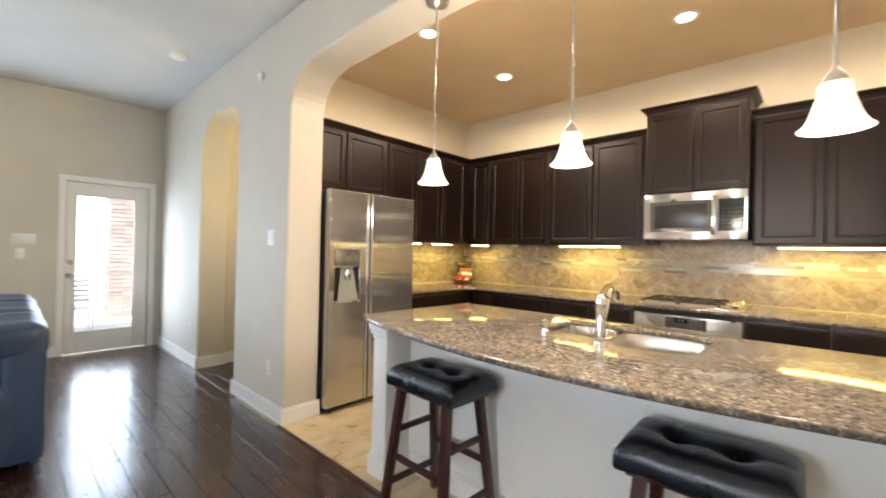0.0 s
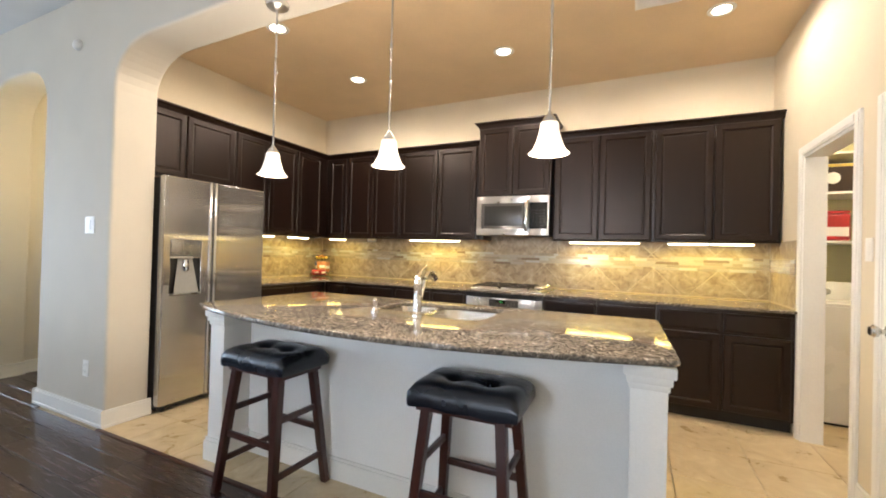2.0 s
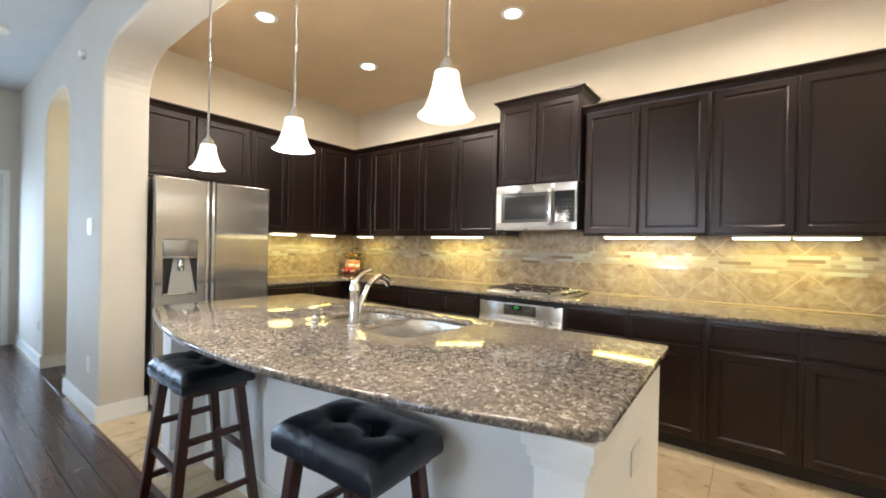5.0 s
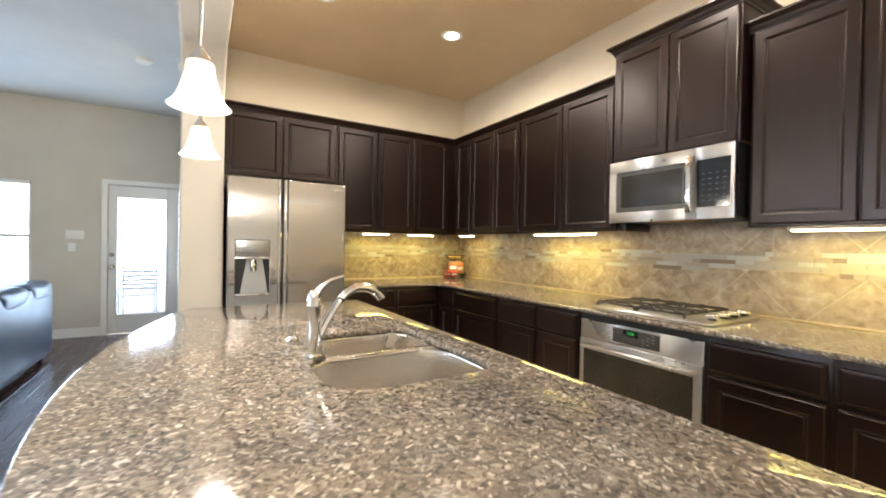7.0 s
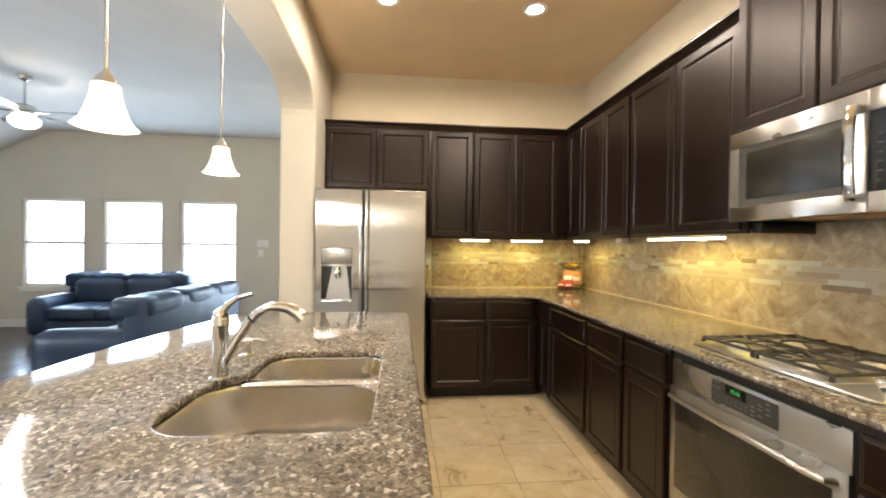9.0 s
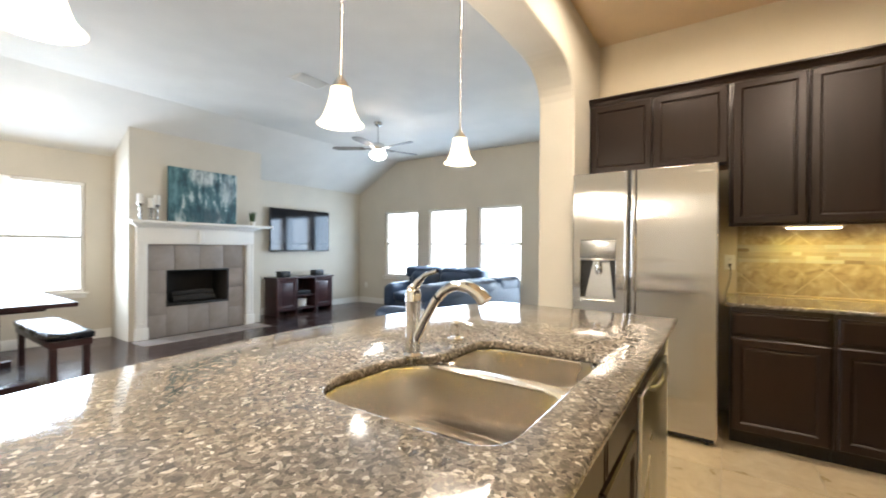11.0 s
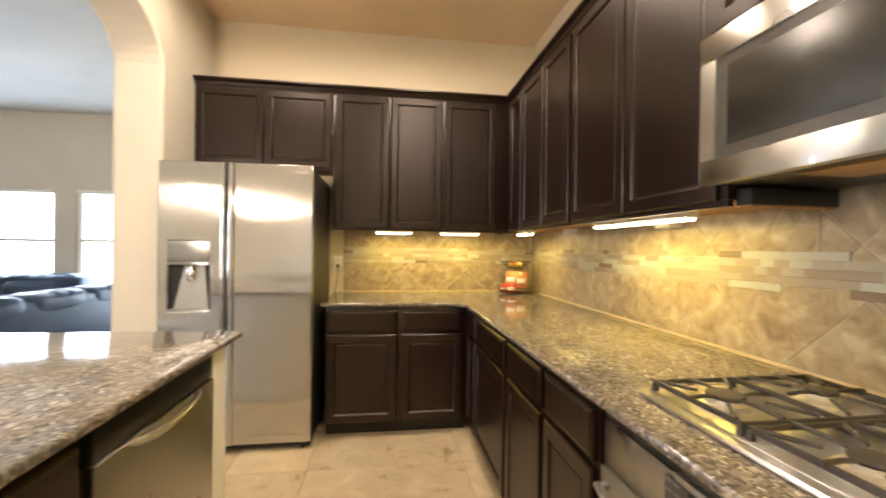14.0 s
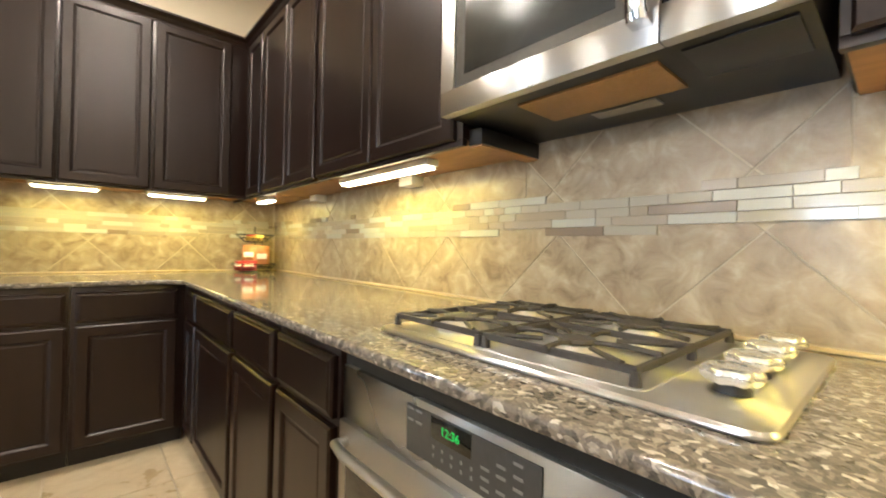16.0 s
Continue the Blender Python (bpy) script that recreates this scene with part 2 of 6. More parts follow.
WALL_K = plain("cream_wall_paint", (0.67, 0.585, 0.435), 0.75, 0, 220, 0.05, 0.12)
WALL_L = plain("greige_wall_paint", (0.60, 0.55, 0.46), 0.75, 0, 220, 0.05, 0.12)
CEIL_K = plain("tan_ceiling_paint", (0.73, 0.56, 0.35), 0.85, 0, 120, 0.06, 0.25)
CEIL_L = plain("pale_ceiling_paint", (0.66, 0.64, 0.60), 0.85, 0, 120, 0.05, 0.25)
TRIM = plain("white_trim_paint", (0.80, 0.78, 0.73), 0.4, 0, 90, 0.04, 0.05)
DOORWHITE = plain("white_door_paint", (0.78, 0.76, 0.71), 0.32, 0, 90, 0.04, 0.04)
ISLAND = plain("white_island_paint", (0.85, 0.83, 0.785), 0.5, 0, 180, 0.05, 0.1)
CAB = plain("espresso_stained_wood", (0.0110, 0.0042, 0.0026), 0.33, 0, 34, 0.35, 0.03, 0.0, (1, 1, 0.08))
CABIN = plain("raw_plywood_underside", (0.42, 0.22, 0.09), 0.55, 0, 30, 0.25, 0.05, 0, (0.2, 1, 1))
TOE = plain("dark_toe_kick", (0.012, 0.008, 0.007), 0.5, 0, 40, 0.3, 0.05)
GRANITE = granite_mat()
STEEL = brushed("brushed_steel_upright", (0.53, 0.51, 0.485), 0.13, (6, 6, 900), 0.0, 0.86)
STEELX = brushed("brushed_steel_flat", (0.58, 0.565, 0.54), 0.28, (6, 900, 900), 0.25)
SINKM = brushed("satin_sink_steel", (0.76, 0.71, 0.64), 0.26, (8, 120, 8))
CHROME = plain("polished_chrome", (0.82, 0.82, 0.82), 0.07, 1.0, 80, 0.05, 0)
NICKEL = plain("satin_nickel", (0.64, 0.63, 0.61), 0.26, 1.0, 80, 0.08, 0)
DARKGLASS = plain("black_appliance_glass", (0.012, 0.012, 0.012), 0.07, 0, 80, 0.2, 0, 0.3)
HOBSTEEL = brushed("pale_hob_steel", (0.66, 0.635, 0.59), 0.29, (6, 900, 900), 0.25, 0.95)
MWMESH = plain("dim_microwave_mesh", (0.024, 0.022, 0.018), 0.24, 0, 400, 0.2, 0.05)
MWGLASS = plain("grey_microwave_glass", (0.085, 0.080, 0.071), 0.16, 0, 60, 0.12, 0, 0.3)
OVENGLASS = plain("smoked_oven_glass", (0.040, 0.033, 0.025), 0.09, 0, 60, 0.2, 0, 0.0)
KNOB = plain("polished_knob_metal", (0.84, 0.83, 0.81), 0.20, 0.85, 80, 0.06, 0)
DISPLAY = plain("grey_key_panel", (0.055, 0.053, 0.050), 0.35, 0, 90, 0.15, 0.03)
BLACK = plain("black_plastic", (0.012, 0.012, 0.012), 0.35, 0, 120, 0.2, 0.05)
FRIDGESIDE = plain("dark_grey_enamel", (0.035, 0.033, 0.031), 0.45, 0, 160, 0.1, 0.1)
IRON = plain("cast_iron", (0.055, 0.047, 0.040), 0.55, 0.3, 260, 0.25, 0.3)
ALU = plain("burner_aluminium", (0.62, 0.57, 0.48), 0.4, 0.8, 120, 0.12, 0.1)
LEATHER = plain("black_stool_leather", (0.009, 0.011, 0.017), 0.27, 0, 130, 0.2, 0.25)
SOFA = plain("dark_blue_black_leather", (0.027, 0.050, 0.100), 0.36, 0, 90, 0.25, 0.3)
STOOLWOOD = plain("cherry_stained_wood", (0.055, 0.014, 0.008), 0.32, 0, 40, 0.3, 0.05, 0.2, (1, 1, 0.1))
STANDWOOD = plain("mahogany_stand_wood", (0.05, 0.018, 0.018), 0.35, 0, 30, 0.3, 0.05, 0.1, (0.1, 1, 1))
SHADE = glow("lit_frosted_glass_shade", (1.0, 0.91, 0.77), 0.42)
BULB = glow("lit_recessed_lens", (1.0, 0.88, 0.66), 14)
STRIPLIT = glow("lit_strip_diffuser", (1.0, 0.82, 0.46), 11)
FANLIT = glow("lit_fan_bowl", (1.0, 0.93, 0.8), 7)
GREENLED = glow("green_led", (0.05, 0.9, 0.15), 0.05)
PANE = glass("window_glass")
PLASTIC = plain("white_switch_plastic", (0.78, 0.76, 0.71), 0.4, 0, 100, 0.03, 0)
WASHER = plain("white_enamel", (0.78, 0.77, 0.72), 0.25, 0, 100, 0.03, 0, 0.2)
SLATE = pieces_mat("grey_fireplace_tile", [(0.3, (0.24, 0.205, 0.18)), (0.7, (0.33, 0.285, 0.255))], 0.45, 4, (1, 1, 1), 0.1, None, 0.1)
SOOT = plain("sooty_firebox", (0.03, 0.026, 0.022), 0.8, 0, 60, 0.4, 0.3)
TVSCREEN = plain("black_tv_screen", (0.006, 0.007, 0.010), 0.07, 0, 20, 0.1, 0, 0.0)
WAX = plain("white_candle_wax", (0.78, 0.75, 0.68), 0.5, 0, 60, 0.04, 0.05)
CANVAS = painting_mat()
LEAF = plain("green_leaf", (0.07, 0.13, 0.04), 0.45, 0, 90, 0.3, 0.1)
PLANK = pieces_mat("dark_plank_wood", [(0.25, (0.013, 0.006, 0.005)), (0.5, (0.032, 0.014, 0.011)), (0.75, (0.055, 0.024, 0.018))], 0.24, 5, (0.8, 16, 4), 0.12, None, 0.35, 0.15)
TILE = pieces_mat("beige_floor_tile", [(0.28, (0.46, 0.345, 0.19)), (0.45, (0.57, 0.445, 0.265)), (0.58, (0.62, 0.50, 0.315)), (0.75, (0.72, 0.61, 0.42))], 0.30, 6, (1, 1, 1), 0.1, None, 0.08)
SPLASH = pieces_mat("tan_splash_tile", [(0.30, (0.19, 0.140, 0.088)), (0.43, (0.292, 0.226, 0.149)), (0.55, (0.365, 0.294, 0.203)), (0.70, (0.49, 0.42, 0.315))], 0.38, 13, (1, 1, 1), 0.10, None, 0.13, 0.05)
MOSAIC = mosaic_mat()
GROUT = plain("tan_grout", (0.56, 0.475, 0.345), 0.9, 0, 300, 0.15, 0.3)
# Brick colour is paled to imitate overexposure in the daylight outside.
BRICK = pieces_mat("overexposed_pale_brick", [(0.3, (0.44, 0.35, 0.31)), (0.7, (0.62, 0.54, 0.49))], 0.85, 20, (1, 1, 1), 0.4, None, 0.35)
MORTAR = plain("pale_mortar", (0.45, 0.42, 0.38), 0.9, 0, 200, 0.1, 0.3)
CONCRETE = plain("patio_concrete", (0.50, 0.48, 0.45), 0.85, 0, 60, 0.12, 0.3)
GRASSG = plain("lawn_green", (0.10, 0.15, 0.05), 0.9, 0, 40, 0.4, 0.5)
REDP = plain("red_packaging", (0.42, 0.03, 0.035), 0.3, 0, 40, 0.15, 0.05)
ORANGEP = plain("orange_packaging", (0.58, 0.24, 0.09), 0.3, 0, 30, 0.2, 0.05)
YELLOWP = plain("yellow_packaging", (0.75, 0.55, 0.10), 0.35, 0, 30, 0.2, 0.05)
BLUEP = plain("blue_packaging", (0.05, 0.12, 0.4), 0.3, 0, 30, 0.2, 0.05)
GREENP = plain("green_label", (0.05, 0.3, 0.2), 0.4, 0, 30, 0.2, 0.05)
BROWNBOX = plain("dark_brown_fabric_box", (0.05, 0.03, 0.02), 0.8, 0, 200, 0.2, 0.3)
CAB.node_tree.nodes["Principled BSDF"].inputs["Specular IOR Level"].default_value = 0.45
CAB.node_tree.nodes["Principled BSDF"].inputs["Specular Tint"].default_value = (1.0, 0.90, 0.85, 1)

# ---- building helpers ----
def finish(bm, material, smooth=None):
    bmesh.ops.recalc_face_normals(bm, faces=bm.faces)
    me = bpy.data.meshes.new("mesh")
    bm.to_mesh(me)
    bm.free()
    me.materials.append(material)
    if smooth:
        me.polygons.foreach_set("use_smooth", [True] * len(me.polygons))
        me.set_sharp_from_angle(angle=radians(smooth))
    return me


def thing(name, at, label, category, group=""):
    ob = new(name)
    ob.location = at
    ob.empty_display_size = 0.05
    return tagged(ob, label, category, group)


def root(ob):
    while ob.parent:
        ob = ob.parent
    return ob


def part(name, bm, material, parent, label="", smooth=40):
    """Links a bmesh drawn in world metres as one mesh under a thing or a part."""
    bm.transform(Matrix.Translation(-root(parent).location))
    ob = new(name, finish(bm, material, smooth))
    ob.parent = parent
    return tagged(ob, label)


def setting(name, bm, material, label, category, smooth=None, rounded=0.0):
    ob = new(name, finish(bm, material, smooth))
    if rounded:
        mod = ob.modifiers.new("rounded", "BEVEL")
        mod.width, mod.segments, mod.limit_method, mod.angle_limit = rounded, 3, "ANGLE", radians(50)
    return tagged(ob, label, category, "", "structure")


def box(x0, x1, y0, y1, z0, z1, bevel=0.0, bm=None, seg=2):
    bm = bm or bmesh.new()
    r = bmesh.ops.create_cube(bm, size=1.0)
    vs = r["verts"]
    for v in vs:
        v.co = Vector(((x0 + x1) / 2 + v.co.x * (x1 - x0), (y0 + y1) / 2 + v.co.y * (y1 - y0), (z0 + z1) / 2 + v.co.z * (z1 - z0)))
    if bevel:
        es = {e for v in vs for e in v.link_edges}
        bmesh.ops.bevel(bm, geom=list(es), offset=bevel, segments=seg, affect="EDGES", profile=0.6)
    return bm


def prism(points, lift, bm=None):
    """A flat outline of 3D points, given thickness along the vector lift."""
    bm = bm or bmesh.new()
    a = [bm.verts.new(p) for p in points]
    b = [bm.verts.new(Vector(p) + Vector(lift)) for p in points]
    bm.faces.new(a)
    bm.faces.new(b[::-1])
    for i in range(len(a)):
        j = (i + 1) % len(a)
        bm.faces.new((a[i], b[i], b[j], a[j]))
    return bm


def lathe(profile, at, seg=28, axis="z", bm=None):
    """Turns (radius, height) pairs round an axis through at."""
    bm = bm or bmesh.new()
    rows = []
    for r, h in profile:
        row = []
        for k in range(seg):
            a = 2 * math.pi * k / seg
            p = (r * math.cos(a), r * math.sin(a), h)
            if axis == "y":
                p = (p[0], -p[2], p[1])
            elif axis == "x":
                p = (p[2], p[0], p[1])
            row.append(bm.verts.new(Vector(at) + Vector(p)))
        rows.append(row)
    for a, b in zip(rows, rows[1:]):
        for k in range(seg):
            bm.faces.new((a[k], a[(k + 1) % seg], b[(k + 1) % seg], b[k]))
    for row in (rows[0], rows[-1]):
        bm.faces.new(row)
    return bm


def tube(points, radii, seg=12, bm=None, flat=1.0):
    """A round bar through the points, one radius or one for each."""
    bm = bm or bmesh.new()
    pts = [Vector(p) for p in points]
    rs = radii if isinstance(radii, (list, tuple)) else [radii] * len(pts)
    rows, up = [], None
    for i, p in enumerate(pts):
        d = (pts[min(i + 1, len(pts) - 1)] - pts[max(i - 1, 0)]).normalized()
        if up is None:
            up = Vector((0, 0, 1)) if abs(d.z) < 0.9 else Vector((1, 0, 0))
        side = d.cross(up).normalized()
        up = side.cross(d).normalized()
        rows.append([bm.verts.new(p + rs[i] * (math.cos(2 * math.pi * k / seg) * side + flat * math.sin(2 * math.pi * k / seg) * up)) for k in range(seg)])
    for a, b in zip(rows, rows[1:]):
        for k in range(seg):
            bm.faces.new((a[k], a[(k + 1) % seg], b[(k + 1) % seg], b[k]))
    bm.faces.new(rows[0])
    bm.faces.new(rows[-1])
    return bm


def arc(c, r, a0, a1, n, plane="xz"):
    out = []
    for k in range(n + 1):
        a = radians(a0 + (a1 - a0) * k / n)
        u, v = r * math.cos(a), r * math.sin(a)
        out.append((c[0] + u, c[1], c[2] + v) if plane == "xz" else (c[0] + u, c[1] + v, c[2]) if plane == "xy" else (c[0], c[1] + u, c[2] + v))
    return out


FACING = {"south": lambda u, o, z, p: (u, p - o, z), "north": lambda u, o, z, p: (u, p + o, z), "east": lambda u, o, z, p: (p + o, u, z), "west": lambda u, o, z, p: (p - o, u, z)}


def rings(face, pos, u0, u1, z0, z1, steps, bm=None):
    """Nested rectangles (inset, out) on a plane that faces one way: a panel with its mouldings."""
    bm = bm or bmesh.new()
    f = FACING[face]
    rows = []
    for inset, out in steps:
        rows.append([bm.verts.new(f(u, out, z, pos)) for u, z in ((u0 + inset, z0 + inset), (u1 - inset, z0 + inset), (u1 - inset, z1 - inset), (u0 + inset, z1 - inset))])
    for a, b in zip(rows, rows[1:]):
        for k in range(4):
            bm.faces.new((a[k], a[(k + 1) % 4], b[(k + 1) % 4], b[k]))
    bm.faces.new(rows[0])
    bm.faces.new(rows[-1])
    return bm


def fbox(face, pos, u0, u1, o0, o1, z0, z1, bevel=0.0, bm=None):
    f = FACING[face]
    a, b = f(u0, o0, z0, pos), f(u1, o1, z1, pos)
    return box(min(a[0], b[0]), max(a[0], b[0]), min(a[1], b[1]), max(a[1], b[1]), z0, z1, bevel, bm)


DOOR_STEPS = [(0, 0), (0, 0.015), (0.006, 0.021), (0.047, 0.021), (0.053, 0.017), (0.058, 0.011), (0.066, 0.011), (0.070, 0.013)]
DRAWER_STEPS = [(0, 0), (0, 0.012), (0.005, 0.017), (0.011, 0.018), (0.016, 0.021)]


def holed(axis, p0, p1, a0, a1, z0, z1, holes):
    """A wall between p0 and p1 across the axis, from a0 to a1, with rectangular openings (a, a, z, z) right through it."""
    av = sorted({a0, a1, *[h[0] for h in holes], *[h[1] for h in holes]})
    zv = sorted({z0, z1, *[h[2] for h in holes], *[h[3] for h in holes]})
    bm = bmesh.new()
    cache = {}

    def vert(p, a, z):
        k = (round(p, 4), round(a, 4), round(z, 4))
        if k not in cache:
            cache[k] = bm.verts.new((p, a, z) if axis == "x" else (a, p, z))
        return cache[k]

    def solid(i, j):
        if not (0 <= i < len(av) - 1 and 0 <= j < len(zv) - 1):
            return False
        a, z = (av[i] + av[i + 1]) / 2, (zv[j] + zv[j + 1]) / 2
        return not any(h[0] < a < h[1] and h[2] < z < h[3] for h in holes)
    for i in range(len(av) - 1):
        for j in range(len(zv) - 1):
            if not solid(i, j):
                continue
            A, B, C, D = av[i], av[i + 1], zv[j], zv[j + 1]
            for p in (p0, p1):
                bm.faces.new([vert(p, a, z) for a, z in ((A, C), (B, C), (B, D), (A, D))])
            for ok, e in ((solid(i - 1, j), ((A, C), (A, D))), (solid(i + 1, j), ((B, C), (B, D))), (solid(i, j - 1), ((A, C), (B, C))), (solid(i, j + 1), ((A, D), (B, D)))):
                if not ok:
                    bm.faces.new((vert(p0, *e[0]), vert(p0, *e[1]), vert(p1, *e[1]), vert(p1, *e[0])))
    return bm


# ---- the setting ----
XW, XE, YN, YS, H = -6.42, 1.48, 4.455, -4.23, 3.09
KW = -3.615
WINS = [(-3.43, -2.52), (-2.25, -1.35), (-1.08, -0.20)]
WZ0, WZ1 = 0.63, 2.03
setting("floor", box(XW - 0.3, 3.4, YS - 0.3, 5.1, -0.14, -0.012), GROUT, "subfloor under wood planks and tiles", "floor")
setting("wall_west", holed("x", XW - 0.14, XW, YS - 0.14, 1.6, -0.01, H + 0.1, [(a, b, WZ0, WZ1) for a, b in WINS] + [(0.555, 1.365, -0.011, 2.05)]), WALL_L, "greige painted wall with three windows and a patio door", "wall")
setting("wall_south", holed("y", YS - 0.14, YS, XW, XE, -0.01, H + 0.1, [(-1.49, -0.60, WZ0, 2.08)]), WALL_L, "greige painted wall behind the television", "wall")
setting("wall_east", holed("x", XE, XE + 0.12, YS - 0.14, 5.1, -0.01, H + 0.1, [(2.905, 3.69, -0.011, 2.03)]), WALL_K, "cream painted wall with laundry doorway", "wall")
setting("wall_north", box(KW - 0.1, XE, YN, YN + 0.12, -0.01, H + 0.1), WALL_K, "cream painted kitchen wall", "wall")
setting("wall_kitchen_west", box(KW - 0.12, KW, 1.79, YN, -0.01, H + 0.1), WALL_K, "cream painted kitchen wall", "wall")


def corner(x0, z0, x1, z1, n=10, power=2.3):
    """A rounded arch haunch from the jamb (x0, z0) to the soffit (x1, z1)."""
    out = []
    for k in range(n + 1):
        a = math.pi / 2 * k / n
        out.append((x1 + (x0 - x1) * math.cos(a) ** (2 / power), z0 + (z1 - z0) * math.sin(a) ** (2 / power)))
    return out


line = [(XW - 0.14, -0.01), (-4.85, -0.01)] + corner(-4.85, 2.33, -4.45, 2.67) + corner(-3.84, 2.33, -4.25, 2.67)[::-1] + [(-3.84, -0.01), (-2.87, -0.01)]
line += corner(-2.87, 2.34, -2.44, 2.655) + [(-1.9, 2.668), (-0.7, 2.672), (0.5, 2.668)] + corner(1.40, 2.33, 0.95, 2.655)[::-1] + [(1.40, -0.01), (XE, -0.01), (XE, H + 0.1), (XW - 0.14, H + 0.1)]
setting("wall_arches", prism([(x, 1.505, z) for x, z in line], (0, 0.285, 0)), WALL_L, "thick painted wall with wide kitchen arch and hall arch", "wall", None, 0.018)
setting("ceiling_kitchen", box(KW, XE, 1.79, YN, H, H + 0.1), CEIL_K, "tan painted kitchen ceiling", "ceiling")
setting("ceiling_living", prism([(XW, 1.505, H), (XW, -3.06, H), (XW, YS, 2.475), (XW, YS, 2.6), (XW, -3.06, H + 0.12), (XW, 1.505, H + 0.12)], (XE - XW, 0, 0)), CEIL_L, "pale ceiling sloping down to the television wall", "ceiling")
# hall behind the small arch
setting("wall_hall_west", box(-5.02, -4.90, 1.79, 4.6, -0.01, H), WALL_L, "painted hall wall", "wall")
setting("wall_hall_end", box(-5.02, KW - 0.12, 4.6, 4.72, -0.01, H), WALL_L, "painted hall end wall", "wall")
setting("ceiling_hall", box(-5.02, KW - 0.12, 1.79, 4.6, H - 0.25, H - 0.15), CEIL_L, "hall ceiling", "ceiling")
line = [(-4.90, -0.01), (-4.72, -0.01)] + corner(-4.72, 2.2, -4.45, 2.5) + corner(-3.80, 2.2, -4.07, 2.5)[::-1] + [(-3.80, -0.01), (KW - 0.12, -0.01), (KW - 0.12, 2.84), (-4.90, 2.84)]
setting("wall_hall_arch", prism([(x, 2.35, z) for x, z in line], (0, 0.14, 0)), WALL_L, "inner hall arch", "wall", None, 0.012)
# laundry room
setting("wall_laundry_north", box(XE + 0.12, 3.1, 4.95, 5.07, -0.01, H), plain("laundry_wall_paint", (0.55, 0.52, 0.30), 0.8, 0, 200, 0.05, 0.1), "yellow-green laundry wall", "wall")
setting("wall_laundry_east", box(3.0, 3.12, 2.3, 4.95, -0.01, H), WALL_K, "laundry wall", "wall")
setting("wall_laundry_south", box(XE + 0.12, 3.0, 2.3, 2.42, -0.01, H), WALL_K, "laundry wall", "wall")
setting("ceiling_laundry", box(XE + 0.12, 3.0, 2.42, 4.95, H - 0.2, H - 0.1), CEIL_L, "laundry ceiling", "ceiling")


def baseboard(face, pos, u0, u1):
    bm = fbox(face, pos, u0, u1, 0, 0.013, 0, 0.105, 0)
    fbox(face, pos, u0, u1, 0, 0.009, 0.105, 0.122, 0.003, bm)
    setting("baseboard", fbox(face, pos, u0, u1, 0, 0.018, 0, 0.022, 0.004, bm), TRIM, "white painted baseboard", "baseboard")


for face, pos, u0, u1 in (("south", 1.505, -3.84, -2.87), ("south", 1.505, XW, -4.85), ("east", -2.87, 1.487, 1.805), ("west", -3.84, 1.487, 1.79), ("east", -4.85, 1.487, 1.79), ("east", XW, YS, 0.49), ("north", YS, XW, -3.62), ("north", YS, -1.77, XE),
                          ("west", XE, 2.672, 2.835), ("west", XE, YS, 1.50), ("east", -4.90, 1.79, 2.35), ("south", 2.35, -4.90, -4.72), ("east", -4.90, 2.49, 4.6), ("south", 4.6, -4.90, KW - 0.12)):
    baseboard(face, pos, u0, u1)


def casing(face, pos, u0, u1, z1, w=0.065):
    """Flat moulded trim round a door opening."""
    for a, b, c, d in ((u0 - w, u0, 0, z1 + w), (u1, u1 + w, 0, z1 + w), (u0, u1, z1, z1 + w)):
        bm = fbox(face, pos, a, b, 0, 0.016, c, d, 0.004)
        o = (a + 0.012, b - 0.012, c, d - 0.012) if b - a < 0.1 else (a, b, c + 0.012, d - 0.012)
        setting("trim", fbox(face, pos, o[0], o[1], 0.016, 0.021, o[2], o[3], 0.002, bm), TRIM, "white painted door trim", "trim")


casing("west", XE, 2.905, 3.69, 2.03)
casing("west", XE, 1.86, 2.602, 2.03)
casing("east", XW, 0.555, 1.365, 2.05)
# lined doorway of the laundry
bm = box(XE - 0.004, XE + 0.124, 2.905, 2.923, 0, 2.03)
box(XE - 0.004, XE + 0.124, 3.672, 3.69, 0, 2.03, 0, bm)
setting("door_lining", box(XE - 0.004, XE + 0.124, 2.923, 3.672, 2.012, 2.03, 0, bm), TRIM, "white painted doorway lining with brass strike plate", "door frame")


